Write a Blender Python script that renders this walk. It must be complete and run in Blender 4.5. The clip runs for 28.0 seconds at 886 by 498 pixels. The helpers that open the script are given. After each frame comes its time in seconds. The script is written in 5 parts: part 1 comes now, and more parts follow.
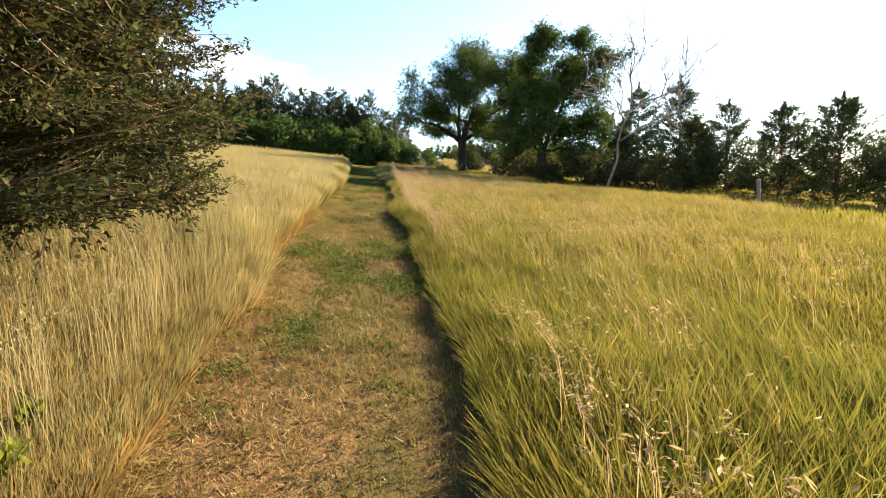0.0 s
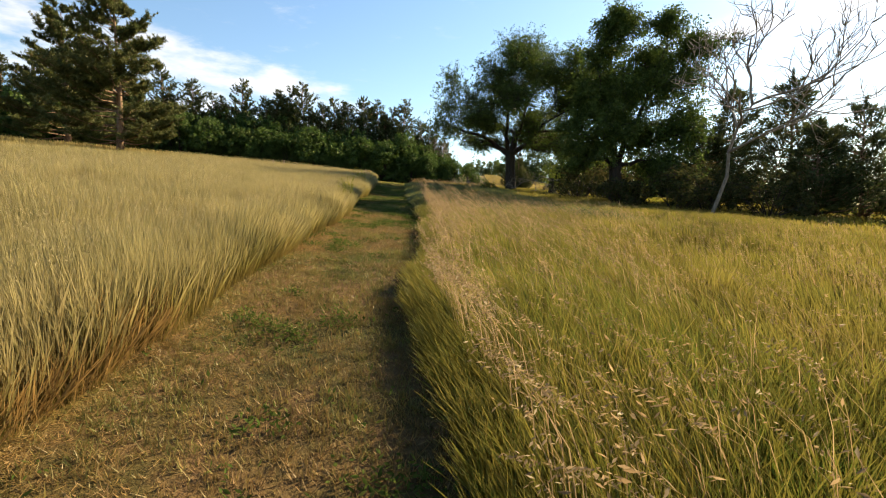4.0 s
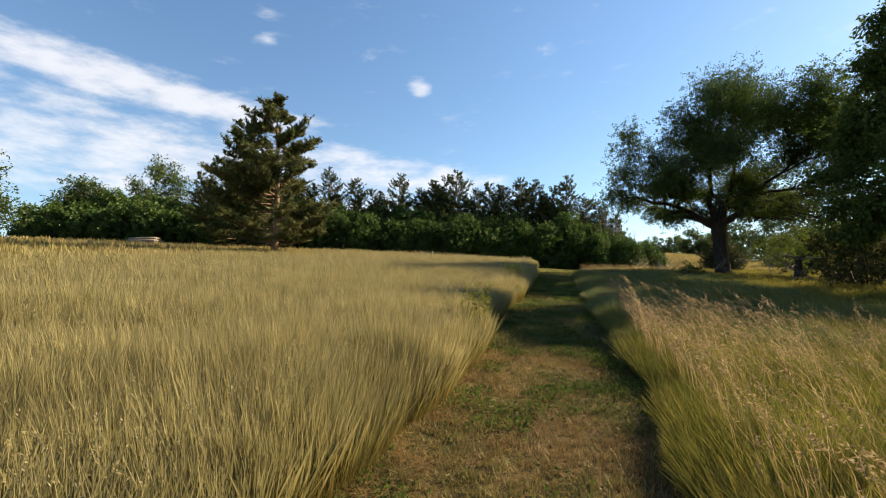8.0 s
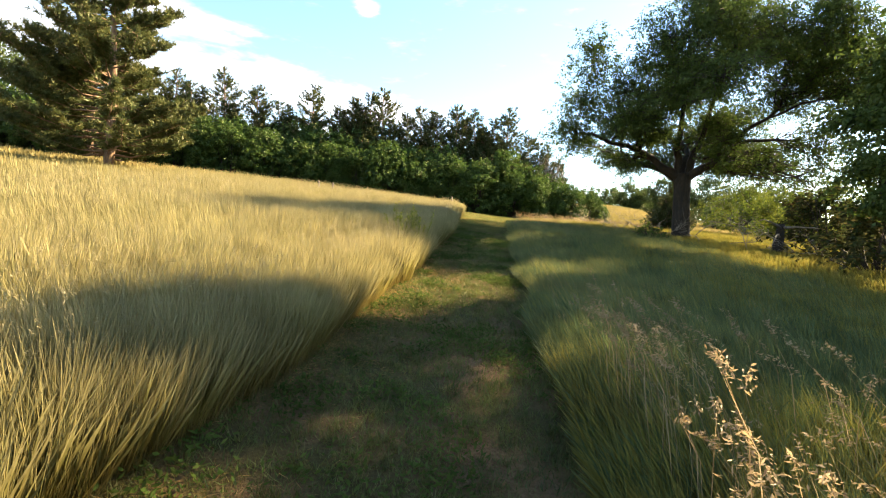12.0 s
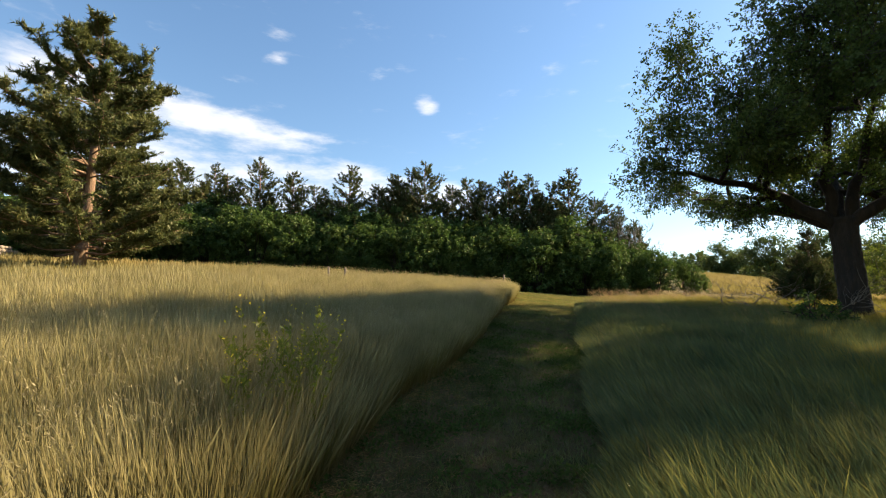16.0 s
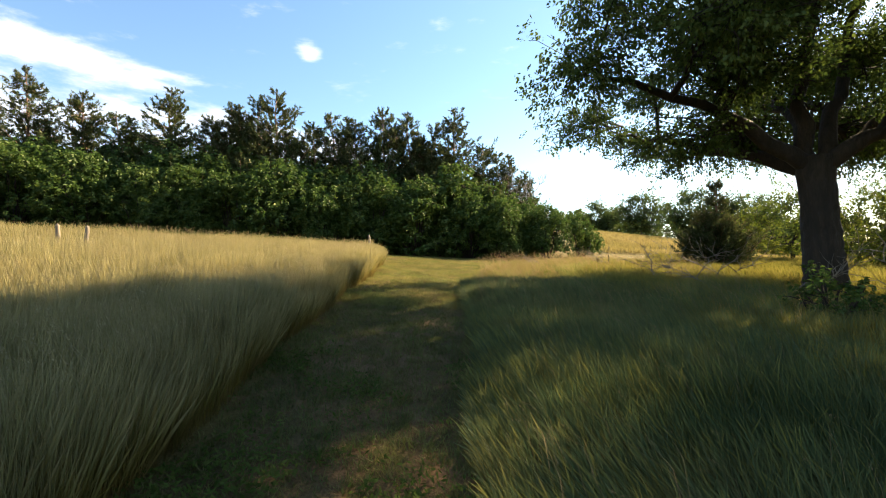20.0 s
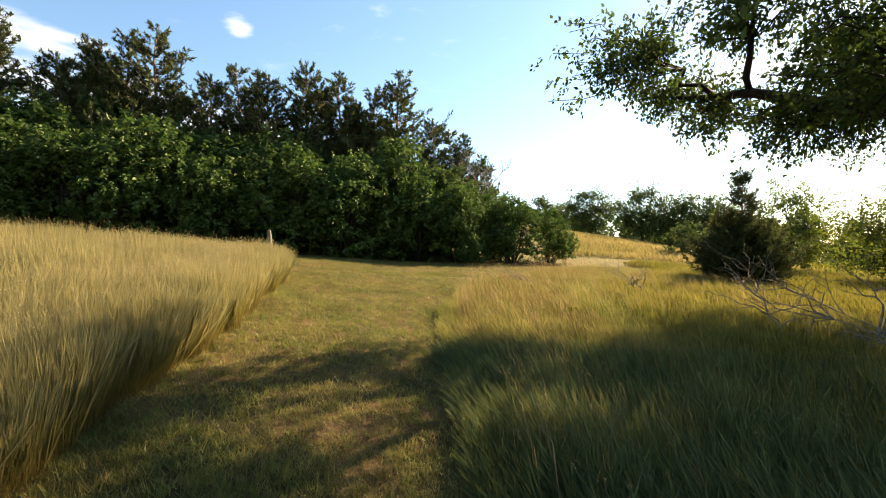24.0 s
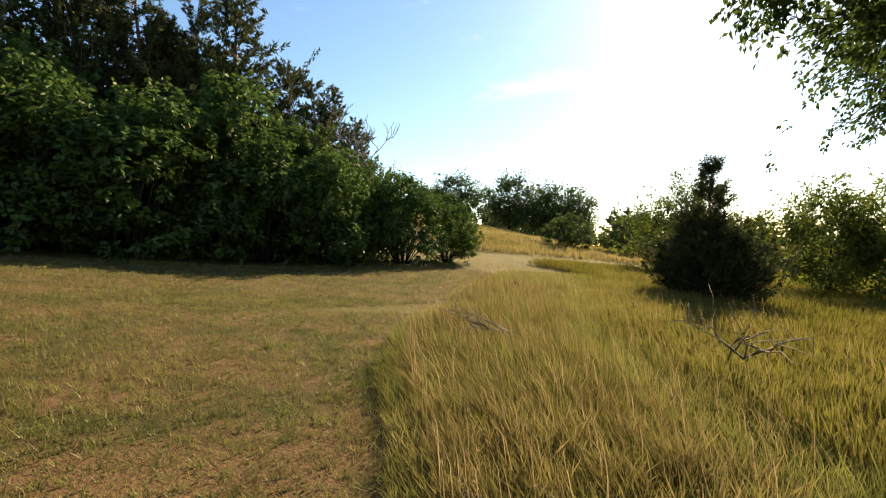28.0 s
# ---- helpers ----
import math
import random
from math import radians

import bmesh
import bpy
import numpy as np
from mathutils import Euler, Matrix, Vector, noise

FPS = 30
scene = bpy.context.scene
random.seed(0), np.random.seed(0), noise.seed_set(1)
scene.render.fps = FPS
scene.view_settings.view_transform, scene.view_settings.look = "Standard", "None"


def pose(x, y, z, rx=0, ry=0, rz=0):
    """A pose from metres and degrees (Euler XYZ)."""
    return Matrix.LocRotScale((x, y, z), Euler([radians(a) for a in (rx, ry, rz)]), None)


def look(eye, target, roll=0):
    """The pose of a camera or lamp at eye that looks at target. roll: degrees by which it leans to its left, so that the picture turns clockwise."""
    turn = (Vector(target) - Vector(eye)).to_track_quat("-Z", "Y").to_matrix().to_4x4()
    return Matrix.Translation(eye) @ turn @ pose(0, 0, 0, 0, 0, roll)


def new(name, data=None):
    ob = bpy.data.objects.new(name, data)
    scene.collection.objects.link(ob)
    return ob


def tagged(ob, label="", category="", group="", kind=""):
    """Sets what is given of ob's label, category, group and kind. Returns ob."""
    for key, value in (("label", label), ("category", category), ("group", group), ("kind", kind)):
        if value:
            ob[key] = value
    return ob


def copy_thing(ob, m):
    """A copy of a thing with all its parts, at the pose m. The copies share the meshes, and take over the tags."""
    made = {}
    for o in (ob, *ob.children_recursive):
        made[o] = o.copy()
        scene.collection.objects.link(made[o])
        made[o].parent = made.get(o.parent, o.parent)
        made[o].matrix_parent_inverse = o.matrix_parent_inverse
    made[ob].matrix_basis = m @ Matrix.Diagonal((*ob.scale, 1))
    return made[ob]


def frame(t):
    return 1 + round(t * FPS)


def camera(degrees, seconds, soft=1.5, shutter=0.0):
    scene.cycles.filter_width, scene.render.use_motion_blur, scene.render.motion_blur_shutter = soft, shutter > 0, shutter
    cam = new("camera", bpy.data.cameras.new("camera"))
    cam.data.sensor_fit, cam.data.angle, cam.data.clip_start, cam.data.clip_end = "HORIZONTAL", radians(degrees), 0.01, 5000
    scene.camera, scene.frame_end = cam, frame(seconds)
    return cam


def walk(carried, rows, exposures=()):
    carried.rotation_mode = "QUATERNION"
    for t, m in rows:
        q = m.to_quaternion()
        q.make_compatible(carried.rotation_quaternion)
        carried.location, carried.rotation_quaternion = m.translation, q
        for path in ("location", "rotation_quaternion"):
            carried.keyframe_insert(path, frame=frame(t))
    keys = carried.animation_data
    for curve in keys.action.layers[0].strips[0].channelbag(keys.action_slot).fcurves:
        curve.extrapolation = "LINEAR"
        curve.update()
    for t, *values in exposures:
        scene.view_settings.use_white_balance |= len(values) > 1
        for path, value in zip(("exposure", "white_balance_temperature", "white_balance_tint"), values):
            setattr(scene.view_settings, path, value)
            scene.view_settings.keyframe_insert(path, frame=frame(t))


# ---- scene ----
cam = camera(87.3, 28.0, soft=1.1)
METRES, EYE, TILT, LEAN, TURN = 40.0, 1.43, -5.5, 0.5, 0.0
ROWS = [
    (0.0, 0.0, 0.0, 0.0, 0.0, 0.0, -0.0),
    (0.5, -0.0014, 0.0168, 0.0045, 1.15, 2.57, -0.16),
    (1.0, -0.0026, 0.035, 0.0087, 1.35, 2.76, -0.44),
    (1.5, -0.0025, 0.0546, 0.0116, 1.3, 2.34, -0.39),
    (2.0, -0.0036, 0.0733, 0.0153, 1.75, 2.28, -0.64),
    (2.5, -0.0041, 0.0916, 0.0184, 2.52, 2.41, -0.69),
    (4.5, -0.0144, 0.164, 0.0316, 5.05, 1.83, -1.03),
    (5.0, -0.0186, 0.1814, 0.0366, 5.41, 2.97, -1.11),
    (5.5, -0.0206, 0.1974, 0.0413, 6.07, 4.32, -1.08),
    (6.0, -0.025, 0.2143, 0.0458, 6.48, 4.58, -1.17),
    (6.5, -0.028, 0.2327, 0.0489, 6.45, 4.29, -0.97),
    (7.0, -0.0322, 0.2507, 0.052, 8.5, 5.1, -0.99),
    (7.5, -0.0353, 0.2687, 0.0556, 16.41, 8.52, -1.11),
    (8.0, -0.0403, 0.2835, 0.0606, 24.4, 11.73, -1.71),
    (8.5, -0.0431, 0.3003, 0.0647, 27.56, 12.89, -2.11),
    (9.0, -0.0473, 0.3185, 0.0689, 26.42, 9.6, -2.25),
    (9.5, -0.0503, 0.3382, 0.0723, 23.02, 4.64, -2.54),
    (10.0, -0.054, 0.3569, 0.0753, 20.25, 0.47, -3.69),
    (10.5, -0.0567, 0.3747, 0.0787, 19.25, 0.04, -4.33),
    (11.0, -0.0601, 0.3933, 0.0821, 18.2, 0.99, -4.51),
    (11.5, -0.0608, 0.4067, 0.087, 17.23, 3.09, -4.64),
    (12.0, -0.061, 0.4232, 0.0906, 16.14, 4.36, -4.52),
    (12.5, -0.0622, 0.4397, 0.0945, 15.0, 5.19, -4.5),
    (14.5, -0.0719, 0.5095, 0.1069, 9.92, 8.16, -3.66),
    (15.0, -0.0736, 0.5254, 0.1099, 10.56, 9.25, -3.24),
    (15.5, -0.0769, 0.5429, 0.1139, 17.33, 12.39, -2.63),
    (16.0, -0.0794, 0.5593, 0.1176, 25.03, 13.74, -2.25),
    (16.5, -0.0835, 0.5764, 0.1217, 30.98, 13.14, -2.55),
    (17.0, -0.0852, 0.5955, 0.1243, 24.67, 11.49, -1.35),
    (17.5, -0.0879, 0.6129, 0.1278, 19.54, 10.69, -0.24),
    (18.0, -0.0902, 0.6309, 0.131, 15.49, 9.53, 0.21),
    (18.5, -0.0946, 0.6477, 0.1355, 14.48, 8.99, 0.3),
    (19.0, -0.0974, 0.6639, 0.139, 13.4, 8.79, 0.45),
    (19.5, -0.101, 0.681, 0.1429, 12.27, 8.59, 0.81),
    (20.0, -0.1026, 0.6975, 0.1467, 11.53, 8.71, 0.58),
    (20.5, -0.1074, 0.7138, 0.1508, 10.96, 8.75, 0.76),
    (21.0, -0.1111, 0.7305, 0.1548, 10.67, 9.23, 0.69),
    (21.5, -0.1156, 0.7463, 0.1586, 10.81, 8.72, 0.6),
    (23.5, -0.1302, 0.8131, 0.1721, 9.83, 6.06, 0.11),
    (24.0, -0.1337, 0.8296, 0.1764, 3.34, 7.61, 0.29),
    (24.5, -0.1338, 0.8444, 0.1803, -2.07, 9.34, 0.67),
    (25.0, -0.1378, 0.8607, 0.1837, -9.79, 9.93, 1.46),
    (25.5, -0.1399, 0.877, 0.1867, -18.05, 8.52, 2.02),
    (26.0, -0.1451, 0.8938, 0.1906, -17.34, 7.42, 1.81),
    (26.5, -0.1481, 0.9114, 0.1936, -16.37, 6.83, 1.71),
    (27.0, -0.1508, 0.9283, 0.1977, -15.69, 6.17, 1.71),
    (27.5, -0.1504, 0.9459, 0.2008, -14.8, 5.81, 1.45),
    (28.0, -0.1514, 0.963, 0.2044, -14.76, 5.18, 1.44),
]
EXPOSURES = [(t, stops, kelvin, 10) for t, stops, kelvin in (
    (0.0, 2.65, 6900), (0.6, 1.95, 7000), (1.0, 1.62, 6900), (2.5, 1.58, 6900), (4.5, 2.15, 7200), (5.0, 2.25, 7100), (6.0, 1.85, 7000), (7.0, 1.45, 7000), (8.0, 1.68, 6600), (9.0, 1.30, 6800),
    (9.5, 1.25, 6900), (10.0, 1.68, 7300), (11.0, 2.85, 7500), (12.0, 2.95, 7200), (12.5, 2.85, 7000), (14.5, 2.05, 6800), (16.0, 1.95, 6800), (17.0, 1.85, 6800), (18.0, 2.05, 7100), (20.0, 2.38, 7000), (21.0, 2.45, 7000), (24.0, 2.25, 7300), (25.0, 2.00, 7200), (26.0, 1.6, 7150), (27.0, 1.58, 6900), (28.0, 1.75, 6900))]
walk(cam, [(t, pose(0, 0, EYE, TILT, LEAN, TURN) @ pose(METRES * x, METRES * y, METRES * z, 90 + pitch, roll, yaw)) for t, x, y, z, yaw, pitch, roll in ROWS], EXPOSURES)

# ---- sky and sun ----
SUN_AZ, SUN_EL = 46.0, 30.5      # degrees right of +y, degrees up
sun = new("sun", bpy.data.lights.new("sun", "SUN"))
sun.data.energy, sun.data.angle, sun.data.color = 5.0, radians(0.6), (1.0, 0.81, 0.52)
sd = Vector((math.sin(radians(SUN_AZ)) * math.cos(radians(SUN_EL)), math.cos(radians(SUN_AZ)) * math.cos(radians(SUN_EL)), math.sin(radians(SUN_EL))))
sun.matrix_world = look(sd * 100, (0, 0, 0))

world = bpy.data.worlds.new("sky")
scene.world = world
world.use_nodes = True


def link(nt, a, b):
    nt.links.new(a, b)


def build_sky():
    nt = world.node_tree
    nt.nodes.clear()
    N = nt.nodes.new
    out, bg, sky = N("ShaderNodeOutputWorld"), N("ShaderNodeBackground"), N("ShaderNodeTexSky")
    sky.sky_type, sky.sun_disc = "NISHITA", False
    sky.sun_elevation, sky.sun_rotation = radians(SUN_EL), radians(SUN_AZ)
    sky.air_density, sky.dust_density, sky.ozone_density, sky.altitude = 1.25, 0.3, 2.5, 200
    tc = N("ShaderNodeTexCoord")
    nz = N("ShaderNodeTexNoise")
    nz.inputs["Scale"].default_value, nz.inputs["Detail"].default_value, nz.inputs["Roughness"].default_value = 11.0, 9.0, 0.6
    mp = N("ShaderNodeMapping")
    mp.inputs["Scale"].default_value = (1.0, 1.0, 3.2)
    link(nt, tc.outputs["Generated"], mp.inputs["Vector"])
    link(nt, mp.outputs["Vector"], nz.inputs["Vector"])
    total = None
    # clouds: azimuth right of +y, elevation, half width, half height (degrees), density
    for az, el, wa, we, tilt, dens in (
            (-66, 23.3, 13, 2.6, -6, 1.0), (-54, 22.3, 13, 2.0, -5, 1.0), (-44, 21.9, 8, 1.1, -3, 0.75), (-82, 20, 18, 8, -6, 0.9),
            (-66, 16, 24, 7.5, -6, 0.72), (-50, 16, 18, 5.0, -6, 0.74), (-38, 17, 12, 3.0, -8, 0.82), (-25, 15, 12, 2.8, -8, 0.82), (-30, 11, 28, 4.0, -4, 0.7),
            (-37.2, 27.9, 1.7, 1.5, -20, 0.8), (-40.2, 30.4, 1.7, 1.0, 10, 0.6), (-46, 32.2, 2.0, 0.9, 0, 0.5),
            (28, 18.8, 9, 1.7, 6, 0.95), (41, 19.8, 10, 2.4, 6, 0.85), (75, 20, 30, 9, 0, 0.7), (125, 30, 40, 14, 0, 0.8), (-140, 30, 40, 14, 0, 0.7)):
        a, e = radians(az), radians(el)
        m = N("ShaderNodeMapping")
        m.vector_type = "TEXTURE"
        m.inputs["Rotation"].default_value = (e, radians(-tilt), -a)
        m.inputs["Scale"].default_value = (math.sin(radians(wa)), 1.0, math.sin(radians(we)))
        link(nt, tc.outputs["Generated"], m.inputs["Vector"])
        s = N("ShaderNodeSeparateXYZ")
        link(nt, m.outputs["Vector"], s.inputs[0])
        c = N("ShaderNodeCombineXYZ")
        link(nt, s.outputs[0], c.inputs[0])
        link(nt, s.outputs[2], c.inputs[2])
        ln = N("ShaderNodeVectorMath")
        ln.operation = "LENGTH"
        link(nt, c.outputs[0], ln.inputs[0])
        r = N("ShaderNodeMapRange")
        r.interpolation_type = "SMOOTHSTEP"
        r.inputs["From Min"].default_value, r.inputs["From Max"].default_value = 1.35, 0.1
        r.inputs["To Max"].default_value = dens
        link(nt, ln.outputs["Value"], r.inputs["Value"])
        front = N("ShaderNodeMath")
        front.operation = "GREATER_THAN"
        front.inputs[1].default_value = 0.0
        link(nt, s.outputs[1], front.inputs[0])
        mul = N("ShaderNodeMath")
        mul.operation = "MULTIPLY"
        link(nt, r.outputs[0], mul.inputs[0])
        link(nt, front.outputs[0], mul.inputs[1])
        if total is None:
            total = mul
        else:
            mx = N("ShaderNodeMath")
            mx.operation = "MAXIMUM"
            link(nt, total.outputs[0], mx.inputs[0])
            link(nt, mul.outputs[0], mx.inputs[1])
            total = mx
    sh = N("ShaderNodeMath")           # noise eats into the banks
    sh.operation = "MULTIPLY_ADD"
    sh.inputs[1].default_value, sh.inputs[2].default_value = 2.0, -1.0
    link(nt, nz.outputs["Fac"], sh.inputs[0])
    add = N("ShaderNodeMath")
    add.operation = "ADD"
    link(nt, total.outputs[0], add.inputs[0])
    link(nt, sh.outputs[0], add.inputs[1])
    cl = N("ShaderNodeMapRange")
    cl.interpolation_type = "SMOOTHSTEP"
    cl.inputs["From Min"].default_value, cl.inputs["From Max"].default_value, cl.inputs["To Max"].default_value = 0.16, 1.15, 0.74
    link(nt, add.outputs[0], cl.inputs["Value"])
    mix = N("ShaderNodeMix")
    mix.data_type = "RGBA"
    link(nt, cl.outputs[0], mix.inputs["Factor"])
    blue = N("ShaderNodeHueSaturation")       # clear, deep summer blue
    blue.inputs["Saturation"].default_value, blue.inputs["Value"].default_value = 1.1, 1.08
    link(nt, sky.outputs[0], blue.inputs["Color"])
    link(nt, blue.outputs[0], mix.inputs["A"])
    mix.inputs["B"].default_value = (6.3, 6.2, 6.3, 1)
    link(nt, mix.outputs["Result"], bg.inputs["Color"])
    bg.inputs["Strength"].default_value = 0.055
    link(nt, bg.outputs[0], out.inputs["Surface"])


build_sky()

# ---- materials ----


def leaf_material(name, colours, patch=0.5, scale=0.35, translucent=0.5, gloss=0.02, base=None, tip=None, rough=0.45):
    """Blade or leaf: colour by the single piece, by drifts over the ground, and along the blade."""
    m = bpy.data.materials.new(name)
    m.use_nodes = True
    nt = m.node_tree
    nt.nodes.clear()
    N = nt.nodes.new
    geo, tc = N("ShaderNodeNewGeometry"), N("ShaderNodeTexCoord")
    ramp = N("ShaderNodeValToRGB")
    els = ramp.color_ramp.elements
    while len(els) < len(colours):
        els.new(0.5)
    for i, c in enumerate(colours):
        els[i].position, els[i].color = i / max(1, len(colours) - 1), (*c, 1)
    nz = N("ShaderNodeTexNoise")
    nz.inputs["Scale"].default_value, nz.inputs["Detail"].default_value = scale, 4
    link(nt, geo.outputs["Position"], nz.inputs["Vector"])
    f = N("ShaderNodeMath")
    f.operation = "MULTIPLY_ADD"
    f.inputs[1].default_value = 1 - patch
    link(nt, geo.outputs["Random Per Island"], f.inputs[0])
    g = N("ShaderNodeMath")
    g.operation = "MULTIPLY_ADD"
    g.inputs[1].default_value, g.inputs[2].default_value = patch * 2.6, -patch * 0.8
    link(nt, nz.outputs["Fac"], g.inputs[0])
    link(nt, g.outputs[0], f.inputs[2])
    link(nt, f.outputs[0], ramp.inputs[0])
    col = ramp.outputs[0]
    # Lower blade: brown stem colour, darkened for the shade deep in the grass.
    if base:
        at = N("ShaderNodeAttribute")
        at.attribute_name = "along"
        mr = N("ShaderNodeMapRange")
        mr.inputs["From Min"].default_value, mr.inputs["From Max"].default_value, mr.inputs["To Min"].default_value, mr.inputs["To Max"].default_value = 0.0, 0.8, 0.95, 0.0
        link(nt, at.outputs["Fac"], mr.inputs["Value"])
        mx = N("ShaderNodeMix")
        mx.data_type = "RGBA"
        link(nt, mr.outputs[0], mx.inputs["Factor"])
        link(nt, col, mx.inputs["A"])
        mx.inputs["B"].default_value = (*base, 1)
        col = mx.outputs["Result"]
    if tip:
        at = N("ShaderNodeAttribute")
        at.attribute_name = "along"
        mr = N("ShaderNodeMapRange")
        mr.inputs["From Min"].default_value, mr.inputs["From Max"].default_value, mr.inputs["To Max"].default_value = 0.55, 1.0, 0.8
        link(nt, at.outputs["Fac"], mr.inputs["Value"])
        mx = N("ShaderNodeMix")
        mx.data_type = "RGBA"
        link(nt, mr.outputs[0], mx.inputs["Factor"])
        link(nt, col, mx.inputs["A"])
        mx.inputs["B"].default_value = (*tip, 1)
        col = mx.outputs["Result"]
    hsv = N("ShaderNodeHueSaturation")
    n2 = N("ShaderNodeTexNoise")
    n2.inputs["Scale"].default_value, n2.inputs["Detail"].default_value, n2.inputs["Roughness"].default_value = 2.3, 4, 0.75
    link(nt, geo.outputs["Position"], n2.inputs["Vector"])
    v = N("ShaderNodeMapRange")
    v.inputs["From Min"].default_value, v.inputs["From Max"].default_value, v.inputs["To Min"].default_value, v.inputs["To Max"].default_value = 0.28, 0.72, 0.55, 1.4
    link(nt, n2.outputs["Fac"], v.inputs["Value"])
    link(nt, v.outputs[0], hsv.inputs["Value"])
    link(nt, col, hsv.inputs["Color"])
    col = hsv.outputs[0]
    d, t, mixs, gl, mix2, out = N("ShaderNodeBsdfDiffuse"), N("ShaderNodeBsdfTranslucent"), N("ShaderNodeMixShader"), N("ShaderNodeBsdfGlossy"), N("ShaderNodeMixShader"), N("ShaderNodeOutputMaterial")
    link(nt, col, d.inputs["Color"])
    link(nt, col, t.inputs["Color"])
    mixs.inputs[0].default_value = translucent
    link(nt, d.outputs[0], mixs.inputs[1])
    link(nt, t.outputs[0], mixs.inputs[2])
    gl.inputs["Roughness"].default_value = rough
    gl.inputs["Color"].default_value = (0.7, 0.7, 0.6, 1)
    mix2.inputs[0].default_value = gloss
    link(nt, mixs.outputs[0], mix2.inputs[1])
    link(nt, gl.outputs[0], mix2.inputs[2])
    link(nt, mix2.outputs[0], out.inputs["Surface"])
    return m


def rough_material(name, colours, scale=3.0, stretch=(1, 1, 1), bump=0.4, rough=0.9, fine=18.0):
    """Bark, wood, soil: two scales of colour and relief."""
    m = bpy.data.materials.new(name)
    m.use_nodes = True
    nt = m.node_tree
    N = nt.nodes.new
    p = nt.nodes["Principled BSDF"]
    p.inputs["Roughness"].default_value = rough
    tc, mp = N("ShaderNodeTexCoord"), N("ShaderNodeMapping")
    mp.inputs["Scale"].default_value = stretch
    link(nt, tc.outputs["Object"], mp.inputs["Vector"])
    a, b = N("ShaderNodeTexNoise"), N("ShaderNodeTexNoise")
    a.inputs["Scale"].default_value, a.inputs["Detail"].default_value = scale, 6
    b.inputs["Scale"].default_value, b.inputs["Detail"].default_value = fine, 5
    link(nt, mp.outputs[0], a.inputs["Vector"])
    link(nt, mp.outputs[0], b.inputs["Vector"])
    s = N("ShaderNodeMath")
    s.operation = "MULTIPLY_ADD"
    s.inputs[1].default_value, s.inputs[2].default_value = 0.9, -0.2
    link(nt, a.outputs["Fac"], s.inputs[0])
    s2 = N("ShaderNodeMath")
    s2.operation = "MULTIPLY_ADD"
    s2.inputs[1].default_value = 0.5
    link(nt, b.outputs["Fac"], s2.inputs[0])
    link(nt, s.outputs[0], s2.inputs[2])
    ramp = N("ShaderNodeValToRGB")
    els = ramp.color_ramp.elements
    while len(els) < len(colours):
        els.new(0.5)
    for i, c in enumerate(colours):
        els[i].position, els[i].color = 0.2 + 0.6 * i / max(1, len(colours) - 1), (*c, 1)
    link(nt, s2.outputs[0], ramp.inputs[0])
    link(nt, ramp.outputs[0], p.inputs["Base Color"])
    bp = N("ShaderNodeBump")
    bp.inputs["Strength"].default_value, bp.inputs["Distance"].default_value = bump, 0.03
    link(nt, s2.outputs[0], bp.inputs["Height"])
    link(nt, bp.outputs[0], p.inputs["Normal"])
    return m


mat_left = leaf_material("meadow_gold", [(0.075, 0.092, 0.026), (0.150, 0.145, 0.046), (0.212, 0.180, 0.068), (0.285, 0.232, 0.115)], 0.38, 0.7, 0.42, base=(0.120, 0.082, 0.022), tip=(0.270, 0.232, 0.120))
# The brown base also paints in the shaded foot of this grass.
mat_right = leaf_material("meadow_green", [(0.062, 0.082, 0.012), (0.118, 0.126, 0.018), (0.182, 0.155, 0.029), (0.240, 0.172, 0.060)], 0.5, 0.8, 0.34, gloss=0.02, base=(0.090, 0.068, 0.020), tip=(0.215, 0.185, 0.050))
mat_fresh = leaf_material("fresh_green_blades", [(0.046, 0.088, 0.014), (0.082, 0.132, 0.020), (0.125, 0.158, 0.030), (0.200, 0.180, 0.060)], 0.45, 0.9, 0.4, gloss=0.03)
# Blue-green blades under the elms, with the trees' shade put into the colour.
mat_shade_green = leaf_material("blue_green_shade", [(0.038, 0.064, 0.027), (0.068, 0.100, 0.041), (0.118, 0.138, 0.054), (0.200, 0.180, 0.080)], 0.5, 0.7, 0.34, gloss=0.03)
mat_tan_green = leaf_material("meadow_tan_green", [(0.07, 0.09, 0.02), (0.135, 0.14, 0.035), (0.185, 0.17, 0.05), (0.22, 0.18, 0.075)], 0.5, 0.7, 0.45, tip=(0.21, 0.20, 0.062))
mat_brown = leaf_material("meadow_brown", [(0.11, 0.075, 0.025), (0.20, 0.13, 0.05), (0.27, 0.17, 0.065), (0.30, 0.21, 0.10)], 0.4, 0.6, 0.4)
mat_matted = leaf_material("matted_tan_grass", [(0.135, 0.110, 0.035), (0.205, 0.160, 0.060), (0.260, 0.200, 0.090)], 0.4, 0.6, 0.4)
mat_far_left = leaf_material("meadow_gold_far", [(0.138, 0.125, 0.038), (0.212, 0.175, 0.062), (0.265, 0.21, 0.086), (0.307, 0.245, 0.115)], 0.6, 0.12, 0.4)
mat_far_right = leaf_material("meadow_green_far", [(0.083, 0.098, 0.014), (0.136, 0.13, 0.022), (0.183, 0.152, 0.033), (0.209, 0.165, 0.066)], 0.6, 0.15, 0.45)
mat_turf = leaf_material("turf", [(0.055, 0.085, 0.022), (0.105, 0.115, 0.034), (0.162, 0.128, 0.045), (0.178, 0.110, 0.050), (0.225, 0.165, 0.085)], 0.55, 1.1, 0.35)
